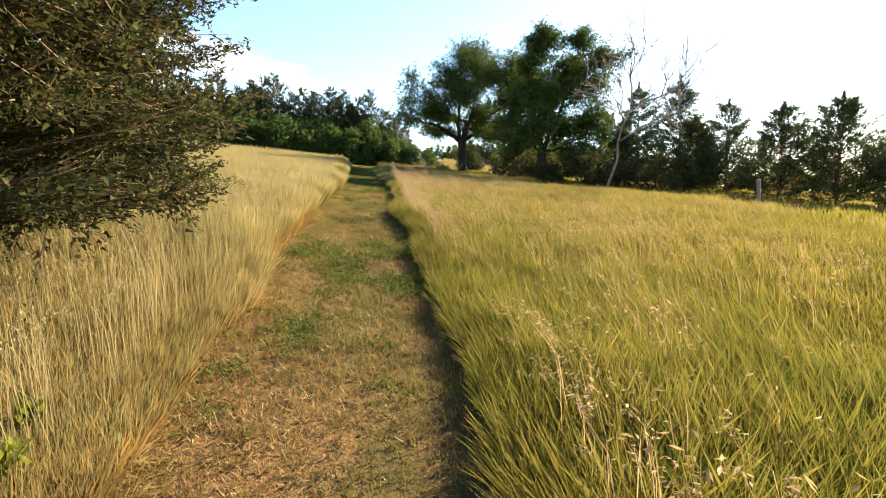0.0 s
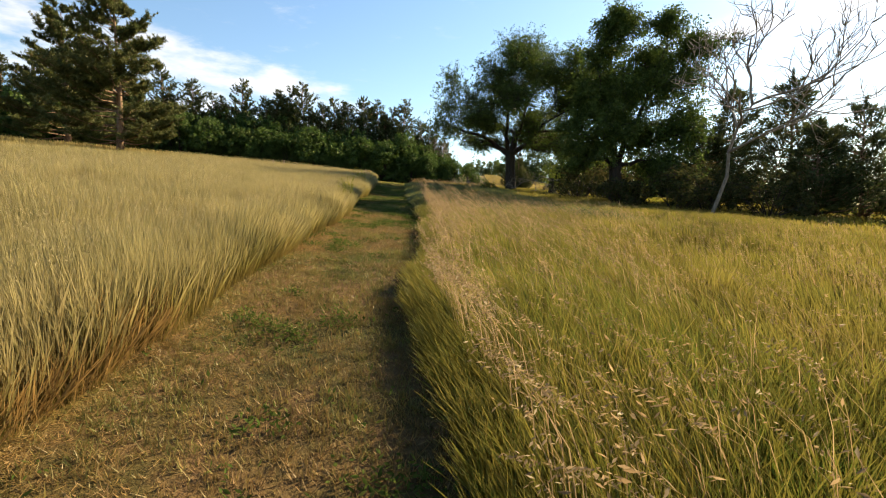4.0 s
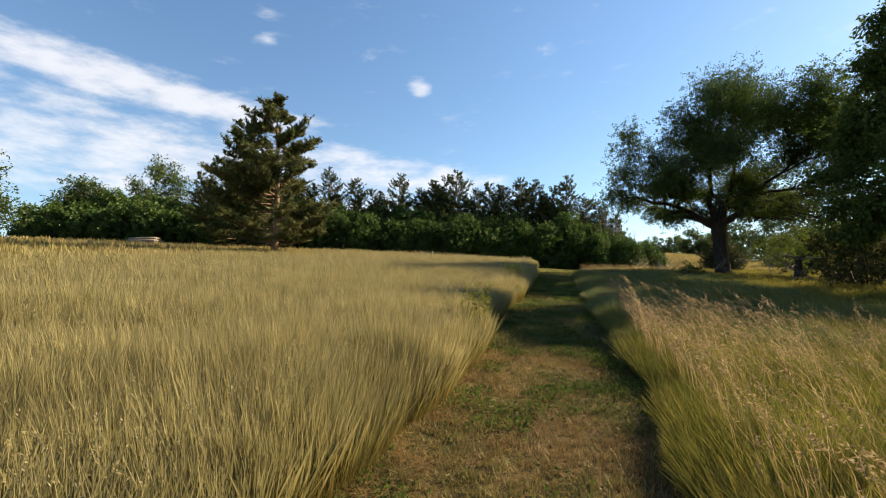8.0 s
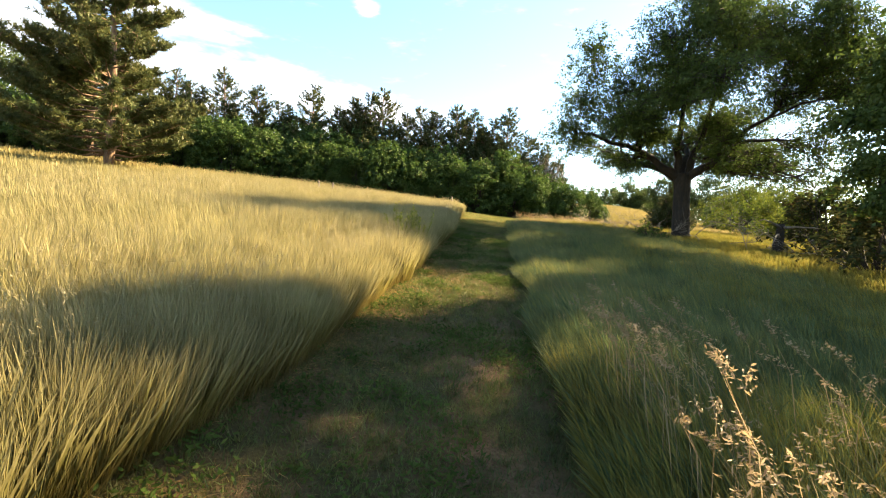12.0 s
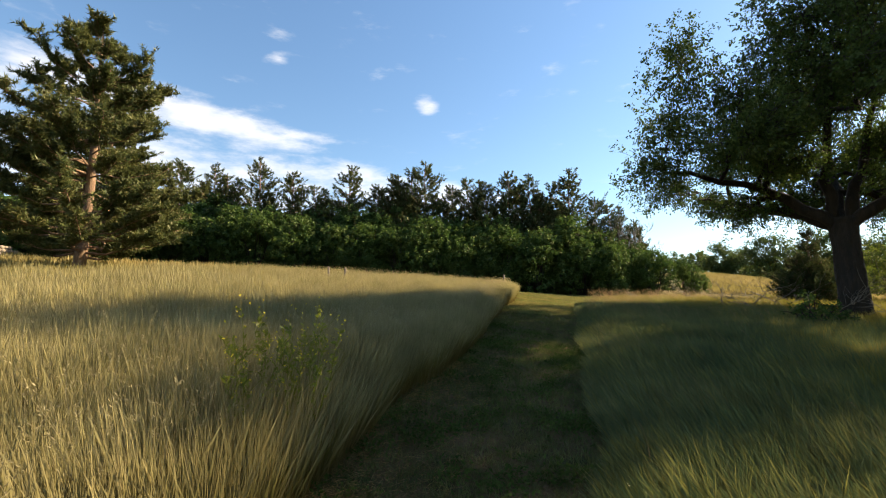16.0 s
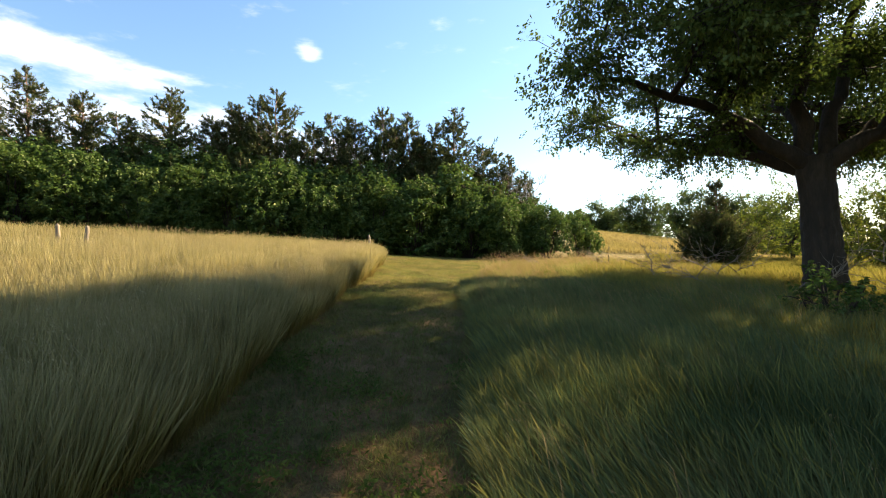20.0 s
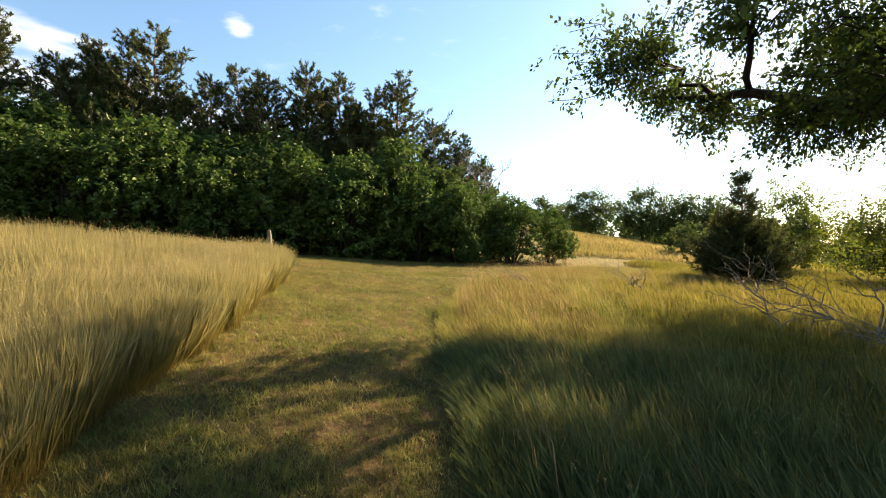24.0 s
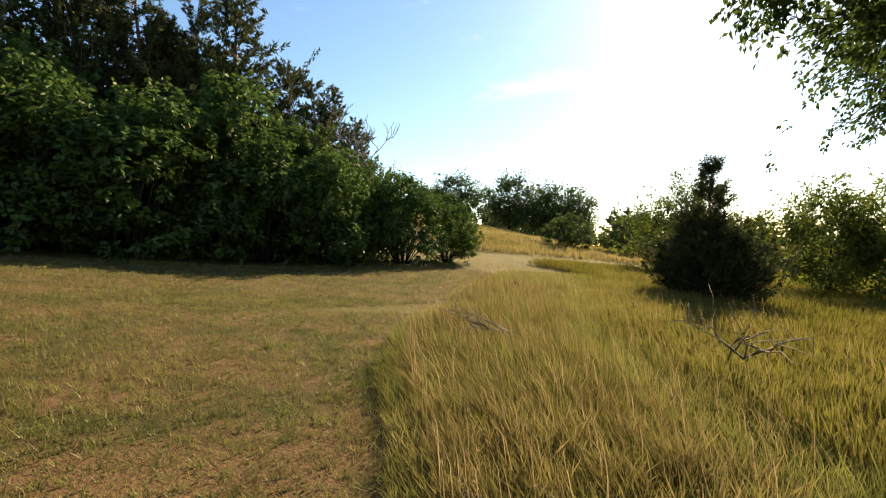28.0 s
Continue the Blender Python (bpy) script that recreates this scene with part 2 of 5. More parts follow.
mat_turf_gold = leaf_material("turf_golden", [(0.070, 0.105, 0.024), (0.130, 0.146, 0.038), (0.195, 0.172, 0.056), (0.245, 0.185, 0.085)], 0.45, 0.9, 0.4)
# Greener, darker turf for the stretch under the trees; tone carries their shade.
mat_turf_shade_green = leaf_material("turf_shade_green", [(0.045, 0.068, 0.022), (0.075, 0.098, 0.026), (0.112, 0.112, 0.034), (0.165, 0.128, 0.053)], 0.45, 0.9, 0.4)
mat_panicle = leaf_material("grass_heads", [(0.190, 0.128, 0.070), (0.250, 0.180, 0.100), (0.310, 0.235, 0.145)], 0.3, 0.5, 0.5)
mat_straw = leaf_material("straw_heads", [(0.215, 0.175, 0.085), (0.275, 0.230, 0.125), (0.330, 0.285, 0.170)], 0.3, 0.5, 0.5)
mat_elm = leaf_material("elm_leaves", [(0.03, 0.054, 0.011), (0.051, 0.083, 0.017), (0.094, 0.124, 0.028)], 0.35, 0.4, 0.4)
mat_light = leaf_material("yellow_green_leaves", [(0.050, 0.082, 0.012), (0.100, 0.128, 0.019), (0.155, 0.162, 0.030)], 0.4, 0.5, 0.45)
mat_hedge = leaf_material("hedge_leaves", [(0.030, 0.062, 0.014), (0.052, 0.096, 0.021), (0.098, 0.136, 0.031)], 0.35, 0.45, 0.38, gloss=0.02, rough=0.5)
mat_cedar = leaf_material("cedar_foliage", [(0.026, 0.042, 0.016), (0.050, 0.066, 0.024), (0.100, 0.094, 0.034)], 0.4, 0.5, 0.28)
mat_cedar_near = leaf_material("cedar_sprays", [(0.017, 0.027, 0.010), (0.034, 0.044, 0.017), (0.056, 0.056, 0.021), (0.090, 0.060, 0.030)], 0.35, 0.9, 0.3, gloss=0.004)
mat_pine = leaf_material("pine_needles", [(0.038, 0.058, 0.020), (0.074, 0.088, 0.029), (0.135, 0.122, 0.046)], 0.35, 0.5, 0.3)
mat_far_tree = leaf_material("far_leaves", [(0.034, 0.060, 0.017), (0.058, 0.086, 0.023), (0.090, 0.112, 0.032)], 0.4, 0.3, 0.4)
mat_clover = leaf_material("clover_leaves", [(0.037, 0.067, 0.015), (0.063, 0.093, 0.022), (0.082, 0.105, 0.03)], 0.3, 1.2, 0.4, gloss=0.0)
mat_weed = leaf_material("weed_leaves", [(0.105, 0.135, 0.018), (0.180, 0.190, 0.026)], 0.2, 1.0, 0.55)
mat_weed_dark = leaf_material("weedy_bush", [(0.03, 0.05, 0.015), (0.06, 0.08, 0.025)], 0.3, 1.0, 0.4)
mat_flower = leaf_material("yellow_flowers", [(0.465, 0.375, 0.022), (0.562, 0.465, 0.045)], 0.2, 1.0, 0.4)
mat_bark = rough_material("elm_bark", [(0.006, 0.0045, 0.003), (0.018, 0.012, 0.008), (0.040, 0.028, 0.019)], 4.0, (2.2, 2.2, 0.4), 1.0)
mat_cedar_bark = rough_material("cedar_bark", [(0.05, 0.028, 0.018), (0.14, 0.08, 0.05), (0.24, 0.17, 0.12)], 5.0, (3, 3, 0.5), 0.8)
mat_old_bark = rough_material("old_cedar_bark", [(0.02, 0.012, 0.008), (0.06, 0.036, 0.024), (0.11, 0.075, 0.052)], 5.0, (3, 3, 0.5), 0.8)
mat_pine_bark = rough_material("pine_bark", [(0.06, 0.035, 0.022), (0.15, 0.09, 0.056), (0.24, 0.165, 0.11)], 5.0, (2, 2, 0.6), 0.8)
mat_dead = rough_material("dead_wood", [(0.06, 0.05, 0.04), (0.14, 0.12, 0.10), (0.24, 0.21, 0.18)], 4.0, (3, 3, 0.6), 0.6)
mat_post = rough_material("weathered_post", [(0.08, 0.065, 0.05), (0.17, 0.14, 0.11), (0.26, 0.22, 0.18)], 5.0, (4, 4, 0.5), 0.6)

# ---- the lie of the land ----


def soft(v, w):
    return w * np.logaddexp(0, np.asarray(v, float) / w)


def land(x, y):
    """Height of the hillside: climbs along the walk, up to the left, down to the right, with a knoll beyond the hedge."""
    x, y = np.asarray(x, float), np.asarray(y, float)
    u = 90 * np.tanh((x + 0.155 * np.clip(y, -60, 160)) / 90)
    p = 0.116 * y - 0.056 * soft(y - 41, 2.0) - 0.06 * soft(y - 110, 8.0) + 0.116 * soft(-20 - y, 4.0)
    knoll = 3.1 * np.exp(-((x + 2) ** 2) / (2 * 14 ** 2) - ((y - 88) ** 2) / (2 * 15 ** 2))
    bumps = 0.03 * np.sin(x * 0.9 + 1.3 * np.sin(y * 0.31)) * np.cos(y * 0.7 + 0.4)
    return p - 0.095 * u + 0.025 * (np.sqrt(u * u + 0.5) - 0.7) + knoll + bumps


LATTICE = np.random.default_rng(77).uniform(size=(256, 256))


def drift(x, y, size, seed=0):
    """Smooth random field 0..1 with lumps of about that size."""
    gx, gy = np.asarray(x, float) / size + 37.7 * seed, np.asarray(y, float) / size + 91.3 * seed
    ix, iy = np.floor(gx).astype(int), np.floor(gy).astype(int)
    fx, fy = gx - ix, gy - iy
    fx, fy = fx * fx * (3 - 2 * fx), fy * fy * (3 - 2 * fy)
    a, b = LATTICE[ix % 256, iy % 256], LATTICE[(ix + 1) % 256, iy % 256]
    c, d = LATTICE[ix % 256, (iy + 1) % 256], LATTICE[(ix + 1) % 256, (iy + 1) % 256]
    return (a * (1 - fx) + b * fx) * (1 - fy) + (c * (1 - fx) + d * fx) * fy


def left_edge(y):
    return np.interp(y, [-12, 2.4, 5, 9.4, 12.7, 17.6, 18.3, 24, 30.4, 36.4, 39, 42.5, 44.5], [0.8, -1.45, -1.95, -2.75, -3.2, -3.75, -4.15, -5.0, -6.16, -7.55, -8.05, -8.9, -9.6]) + 0.28 * (drift(y, 0, 1.3, 1) - 0.5) + 0.14 * (drift(y, 0, 0.4, 2) - 0.5)


def right_edge(y):
    return np.interp(y, [-12, 2.3, 3.6, 6.35, 10, 12.4, 17, 24, 31.2, 33.8, 38, 41.6, 43.7, 44.9, 49, 52], [2.3, 0.25, 0.15, -0.2, -0.85, -1.12, -1.78, -3.1, -4.42, -4.8, -5.56, -5.72, -5.32, -4.96, -2.54, -0.9]) + 0.24 * (drift(y, 0, 1.5, 3) - 0.5) + 0.12 * (drift(y, 0, 0.45, 4) - 0.5)


def hedge_front(x):
    return 54.0 + 0.40 * x


def is_mown(x, y):
    path = (x > left_edge(y)) & (x < right_edge(y)) & (y < 46)
    strip = (y > hedge_front(x) - 5.4) & (x < right_edge(y))
    return (path | strip) & (y < hedge_front(x) + 0.6)


# ---- mesh helpers ----


class Shape:
    """Gathers pieces of one mesh."""

    def __init__(self):
        self.v, self.f, self.a, self.n = [], [], [], 0

    def add(self, v, tris, along=None):
        v, tris = np.asarray(v, np.float32).reshape(-1, 3), np.asarray(tris, np.int32).reshape(-1, 3)
        self.v.append(v)
        self.f.append(tris + self.n)
        self.a.append(np.zeros(len(v), np.float32) if along is None else np.asarray(along, np.float32))
        self.n += len(v)

    def mesh(self, name, smooth=False):
        v, f, a = np.concatenate(self.v), np.concatenate(self.f), np.concatenate(self.a)
        me = bpy.data.meshes.new(name)
        me.vertices.add(len(v))
        me.vertices.foreach_set("co", v.ravel())
        me.loops.add(len(f) * 3)
        me.loops.foreach_set("vertex_index", f.ravel())
        me.polygons.add(len(f))
        me.polygons.foreach_set("loop_start", np.arange(0, len(f) * 3, 3, dtype=np.int32))
        me.polygons.foreach_set("loop_total", np.full(len(f), 3, np.int32))
        if smooth:
            me.polygons.foreach_set("use_smooth", np.ones(len(f), bool))
        at = me.attributes.new("along", "FLOAT", "POINT")
        at.data.foreach_set("value", a)
        me.update(calc_edges=True)
        return me


def part(name, shape, material, parent=None, label="", smooth=False):
    me = shape.mesh(name, smooth) if isinstance(shape, Shape) else shape
    if not me.materials:
        me.materials.append(material)
    ob = new(name, me)
    ob.parent = parent
    if label:
        ob["label"] = label
    return ob


def thing(name, at, label, category, group="", turn=0.0):
    ob = new(name)
    ob.empty_display_size = 0.2
    ob.matrix_basis = pose(at[0], at[1], at[2], 0, 0, turn)
    return tagged(ob, label, category, group)


def on_land(x, y, sink=0.05):
    return (x, y, float(land(x, y)) - sink)


def unit(a):
    return a / np.maximum(1e-9, np.linalg.norm(a, axis=-1, keepdims=True))


def tube(shape, pts, radii, sides=8, rough=0.0, rng=None):
    """A limb along pts."""
    pts, radii = np.asarray(pts, float), np.asarray(radii, float)
    n = len(pts)
    tan = unit(np.gradient(pts, axis=0))
    ref = np.where(np.abs(tan[:, 2:3]) > 0.9, np.array([[1.0, 0, 0]]), np.array([[0, 0, 1.0]]))
    a = unit(np.cross(tan, ref))
    b = np.cross(tan, a)
    ang = np.linspace(0, 2 * np.pi, sides, endpoint=False)
    r = radii[:, None] * (1 + (rough * rng.normal(size=(n, sides)) if rough else 0))
    v = pts[:, None] + r[..., None] * (np.cos(ang)[None, :, None] * a[:, None] + np.sin(ang)[None, :, None] * b[:, None])
    v = np.concatenate([v.reshape(-1, 3), pts[-1:], pts[:1]])
    f = []
    for i in range(n - 1):
        for j in range(sides):
            k = (j + 1) % sides
            p, q, s, t = i * sides + j, i * sides + k, (i + 1) * sides + k, (i + 1) * sides + j
            f += [(p, q, s), (p, s, t)]
    for j in range(sides):
        f.append(((n - 1) * sides + j, (n - 1) * sides + (j + 1) % sides, n * sides))
        f.append(((j + 1) % sides, j, n * sides + 1))
    shape.add(v, f)


def ridges(shape, depth, sides):
    """Presses long crooked furrows into the bark of the last limb added."""
    v = shape.v[-1]
    k = np.arange(len(v) - 2) % sides
    z = v[:-2, 2]
    push = depth * (drift(k * 1.0, z * 1.3, 2.4, 3) - 0.5 + 0.5 * (drift(k * 1.0 + 50, z * 3.1, 1.3, 4) - 0.5))
    mid = np.repeat(v[:-2].reshape(-1, sides, 3).mean(1), sides, 0)
    v[:-2] += unit(v[:-2] - mid) * push[:, None]


def bend(p0, p1, rise, rng, n=6, wobble=0.06):
    """A bowed, slightly crooked line from p0 to p1."""
    p0, p1 = np.asarray(p0, float), np.asarray(p1, float)
    t = np.linspace(0, 1, n)[:, None]
    d = np.linalg.norm(p1 - p0)
    pts = p0 + (p1 - p0) * t + np.array([0, 0, rise * d]) * (4 * t * (1 - t)) * 0.5
    pts[1:-1] += rng.normal(size=(n - 2, 3)) * wobble * d * 0.5
    return pts


def leaves(shape, at, way, length, width, rng, fold=0.25):
    """Lozenge leaves at points, pointing along way."""
    n = len(at)
    if n == 0:
        return
    way = unit(way)
    side = unit(np.cross(way, unit(rng.normal(size=(n, 3)))))
    up = np.cross(way, side)
    L = (length * rng.uniform(0.7, 1.25, n))[:, None]
    W = (width * rng.uniform(0.7, 1.25, n))[:, None]
    mid = at + way * L * 0.45 - up * W * fold
    v = np.stack([at, mid + side * W, at + way * L, mid - side * W], 1)
    i = np.arange(n)[:, None] * 4
    f = np.concatenate([i + [0, 1, 2], i + [0, 2, 3]])
    shape.add(v, f, np.tile([0, 0.5, 1, 0.5], n))


def spikes(shape, at, way, length, width, rng):
    """Single narrow triangles: needles and sprays."""
    n = len(at)
    way = unit(way)
    side = unit(np.cross(way, unit(rng.normal(size=(n, 3))))) * (width * rng.uniform(0.6, 1.3, n))[:, None]
    tip = at + way * (length * rng.uniform(0.6, 1.3, n))[:, None]
    v = np.stack([at - side, at + side, tip], 1)
    shape.add(v, np.arange(3 * n).reshape(-1, 3), np.tile([0, 0, 1.0], n))


# ---- trees ----


def broadleaf(name, at, label, fork, trunk_r, blobs, nleaf, leaf, material, bark, seed, twigs=26, droop=0.5, lean=(0, 0), turn=0.0, wide=0.42, group="", airy=1.0, leaders=()):
    """Trunk, a limb to each mass of the crown, twigs with leaf clusters. blobs: x, y, z, rx, ry, rz from the foot."""
    rng = np.random.default_rng(seed)
    tree = thing(name, at, label, "tree", group, turn)
    top = np.array([lean[0], lean[1], fork])
    tr = Shape()
    h = np.array([0, 0.04, 0.12, 0.35, 0.7, 1.0])
    pts = np.stack([top[0] * h ** 1.5, top[1] * h ** 1.5, -0.1 + (fork + 0.1) * h], 1)
    fine = np.linspace(0, 1, 26)
    pts = np.stack([np.interp(fine, h, pts[:, j]) for j in range(3)], 1)
    tube(tr, pts, trunk_r * np.interp(fine, h, [1.6, 1.25, 1.06, 0.97, 0.93, 1.0]), 34, 0.035, rng)
    ridges(tr, trunk_r * 0.13, 34)
    trunk = part("trunk", tr, bark, tree, smooth=True)
    crown = Shape()
    area = np.array([(b[3] * b[4] * b[5]) ** (2 / 3) for b in blobs])
    share = area / area.sum()
    order = sorted(range(len(blobs)), key=lambda k: float(np.linalg.norm(np.array(blobs[k][:3]) - top)))
    nodes = [(top * f, trunk_r * 0.8, 0.0) for f in (0.86, 0.93, 1.0)]
    for lead in leaders:
        stem = Shape()
        line = np.array([top * 0.9] + [np.array(q, float) for q in lead])
        fine = np.stack([np.interp(np.linspace(0, len(line) - 1, 9), np.arange(len(line)), line[:, j]) for j in range(3)], 1)
        fine[1:-1] += rng.normal(size=(7, 3)) * 0.07
        rad = trunk_r * np.linspace(0.56, 0.12, 9)
        tube(stem, fine, rad, 9, 0.05, rng)
        part("limb", stem, bark, tree, smooth=True)
        nodes += [(fine[i], float(rad[i]), 0.35 * float(np.linalg.norm(fine[i] - top))) for i in range(2, 9)]
    for k in order:
        b, s = blobs[k], share[k]
        c, r = np.array(b[:3]), np.array(b[3:])
        limb = Shape()
        cost = [float(np.linalg.norm(c - q)) + 0.8 * way_in + (1.5 if c[2] < q[2] - 0.3 else 0) for q, _, way_in in nodes]
        start, r_in, run = nodes[int(np.argmin(cost))]
        line = bend(start, c, 0.22 if c[2] < start[2] + 1.5 else -0.12, rng, 8, 0.09)
        r0 = min(r_in * 0.78, trunk_r * (0.26 + 0.62 * math.sqrt(s)))
        rad = r0 * np.linspace(1, 0.3, 8)
        tube(limb, line, rad, 8, 0.04, rng)
        length = float(np.linalg.norm(c - start))
        nodes += [(line[i], float(rad[i]), run + length * i / 7) for i in (3, 4, 5, 6)]
        nt = max(8, int(twigs * len(blobs) * s))
        per = max(3, int(nleaf * s / nt * (airy if c[2] < fork * 1.4 or c[0] < -4 else 1.0)))
        for _ in range(nt):
            d = unit(rng.normal(size=3))
            end = c + d * r * rng.uniform(0.5, 1.0)
            i = rng.integers(3, 8)
            tl = bend(line[i], end, 0.12, rng, 5, 0.14)
            tube(limb, tl, rad[i] * 0.3 * np.linspace(1, 0.15, 5) + 0.004, 4)
            # sprays: leaf groups set along the twig
            ns = max(4, per // 11)
            v = rng.uniform(0.3, 1.03, ns)
            seg = np.stack([np.interp(v, np.linspace(0, 1, 5), tl[:, j]) for j in range(3)], 1)
            seg = seg + rng.normal(size=(ns, 3)) * ((0.09 * r.mean() + 0.07) * (0.5 + 0.7 * v))[:, None] * np.array([1, 1, 0.75])
            sdir = unit(rng.normal(size=(ns, 3)) * 0.7 + unit(tl[-1] - tl[0]) * 0.6 + np.array([0, 0, -0.25]))
            who = rng.integers(0, ns, per)
            p = seg[who] + sdir[who] * (rng.uniform(-1, 1, per) * leaf * 2.0)[:, None] + rng.normal(size=(per, 3)) * leaf * 0.45
            way = unit(p - c) * 0.5 + rng.normal(size=(per, 3)) * 0.6 + np.array([0, 0, -droop])
            leaves(crown, p, way, leaf, leaf * wide * 0.5, rng)
        part("limb", limb, bark, tree, smooth=True)
    part("crown", crown, material, tree, "mass of small leaves with gaps of sky")
    return tree


def cedar(name, at, label, height, radius, nbr, seed, material=None, bark=None, spray=0.3, width=0.05, per=26, low=0.04, up=0.45, turn=0.0, power=0.75, group="", category="cedar tree", fans=0):
    """Juniper: ragged cone of upswept plumes."""
    rng = np.random.default_rng(seed)
    tree = thing(name, at, label, category, group, turn)
    tr = Shape()
    h = np.linspace(0, 1, 7)
    pts = np.stack([rng.normal(size=7) * 0.05 * h * height * 0.15, rng.normal(size=7) * 0.05 * h * height * 0.15, -0.1 + (height * 0.97) * h], 1)
    tube(tr, pts, 0.03 * height ** 0.9 * 0.6 * (1.02 - h) + 0.01, 7, 0.04, rng)
    part("trunk", tr, bark or mat_cedar_bark, tree, smooth=True)
    br, fol = Shape(), Shape()
    lump = rng.uniform(0.9, 1.08, 9) if fans else rng.uniform(0.7, 1.25, 9)
    for i in range(nbr):
        f = low + (0.985 - low) * rng.uniform() ** (1.0 if fans else 1.25)
        az = i * 2.39996 + rng.normal() * 0.3
        out = radius * (1 - f) ** power * lump[int((az / 6.2832 * 9 + f * 5)) % 9] * (rng.uniform(0.8, 1.08) if fans else rng.uniform(0.65, 1.15)) + 0.06
        if f < 0.2:
            out *= 0.95 if fans else 0.7 + 1.5 * f
        rise = up * out * rng.uniform(0.6, 1.5) + 0.12 * (f > 0.8)
        z0 = f * height * 0.93
        p0 = np.array([np.interp(z0, pts[:, 2], pts[:, 0]), np.interp(z0, pts[:, 2], pts[:, 1]), z0])
        p1 = p0 + np.array([math.cos(az) * out, math.sin(az) * out, rise])
        ln = bend(p0, p1, -0.2, rng, 5, 0.05)
        tube(br, ln[::2], np.linspace(0.016 + (0.016 if fans and i % 8 == 0 else 0.006 if fans else 0.012) * out, 0.002 if fans else 0.005, 3), 3)
        k = int(per * (0.35 + out / radius))
        u = rng.uniform(0.25, 1.0, k) ** 0.7
        seg = np.stack([np.interp(u, np.linspace(0, 1, 5), ln[:, j]) for j in range(3)], 1)
        sp = (0.07 + 0.16 * out) * (1.15 - u)[:, None] + 0.03
        p = seg + rng.normal(size=(k, 3)) * sp * np.array([1, 1, 0.6])
        way = unit(p1 - p0) * 0.9 + rng.normal(size=(k, 3)) * 0.55 + np.array([0, 0, 0.25])
        if fans:
            # flat feathery branchlets along each bough
            w = rng.uniform(0.2, 1.0, fans)
            root = np.stack([np.interp(w, np.linspace(0, 1, 5), ln[:, j]) for j in range(3)], 1)
            fdir = unit(unit(p1 - p0) * 0.75 + rng.normal(size=(fans, 3)) * np.array([0.7, 0.7, 0.4]) + np.array([0, 0, 0.12]))
            flen = (0.22 + 0.46 * rng.uniform(size=fans)) * (1.25 - 0.6 * w)
            which = rng.integers(0, fans, k)
            v = rng.uniform(size=k)
            p = root[which] + fdir[which] * (flen[which] * v)[:, None] + rng.normal(size=(k, 3)) * 0.022
            way = fdir[which] * 0.8 + rng.normal(size=(k, 3)) * 0.5
            for q in range(fans):
                tube(br, np.stack([root[q], root[q] + fdir[q] * flen[q]]), np.array([0.004, 0.0015]), 3)
        spikes(fol, p, way, spray, width, rng)
    k = int(per * 2)
    p = np.stack([rng.normal(size=k) * 0.03, rng.normal(size=k) * 0.03, height * rng.uniform(0.9, 1.0, k)], 1)
    spikes(fol, p, rng.normal(size=(k, 3)) * 0.4 + np.array([0, 0, 1.0]), spray * 0.8, width * 0.7, rng)
    part("branchwork", br, bark or mat_cedar_bark, tree)
    part("foliage", fol, material or mat_cedar, tree, "dark scaly foliage in upswept plumes")
    return tree


def pine(at, label, height, radius, seed, turn=0.0):
    rng = np.random.default_rng(seed)
    tree = thing("pine_tree", at, label, "pine tree", "pines in the meadow", turn)
    tr = Shape()
    h = np.linspace(0, 1, 8)
    tube(tr, np.stack([0.1 * np.sin(h * 3), 0.06 * np.sin(h * 5), -0.1 + height * 0.97 * h], 1), 0.2 * (1.03 - h) + 0.015, 10, 0.04, rng)
    part("trunk", tr, mat_pine_bark, tree, smooth=True)
    fol, z = Shape(), 1.0
    while z < height * 0.97:
        f = z / height
        whorl = Shape()
        n = rng.integers(5, 8)
        for i in range(n):
            az = rng.uniform(0, 6.283)
            prof = min(1.0, 0.55 + 1.6 * f) * (1 - f) ** 0.8 + 0.05
            out = radius * 1.3 * prof * rng.uniform(0.5, 1.2)
            p0 = np.array([0, 0, z + rng.normal() * 0.12])
            p1 = p0 + np.array([math.cos(az) * out, math.sin(az) * out, out * (0.1 + 0.5 * f) * rng.uniform(0.5, 1.4)])
            ln = bend(p0, p1, -0.18, rng, 6, 0.05)
            tube(whorl, ln[[0, 2, 3, 5]], np.linspace(0.045 * (1 - f) + 0.012, 0.008, 4), 4)
            nt = 7 + int(13 * out)
            for _ in range(nt):
                u = rng.uniform(0.3, 1.0) ** 0.8
                q = np.array([np.interp(u, np.linspace(0, 1, 6), ln[:, j]) for j in range(3)])
                side = rng.normal(size=3) * np.array([0.2, 0.2, 0.05]) * (0.4 + 0.35 * out)
                q2 = q + side + np.array([math.cos(az) * 0.1, math.sin(az) * 0.1, 0.26])
                spikes(whorl, q[None], (q2 - q)[None], float(np.linalg.norm(q2 - q)), 0.01, rng)
                k = 40
                w = unit(rng.normal(size=(k, 3)) * 0.8 + unit(q2 - q) * 0.75)
                at_u = rng.uniform(0.2, 1.0, (k, 1))
                spikes(fol, q + (q2 - q) * at_u + rng.normal(size=(k, 3)) * 0.025, w, 0.17, 0.022, rng)
        part("branch_whorl", whorl, mat_pine_bark, tree)
        z += rng.uniform(0.36, 0.52)
    part("needle_foliage", fol, mat_pine, tree, "dark green tufts of long needles")
    return tree


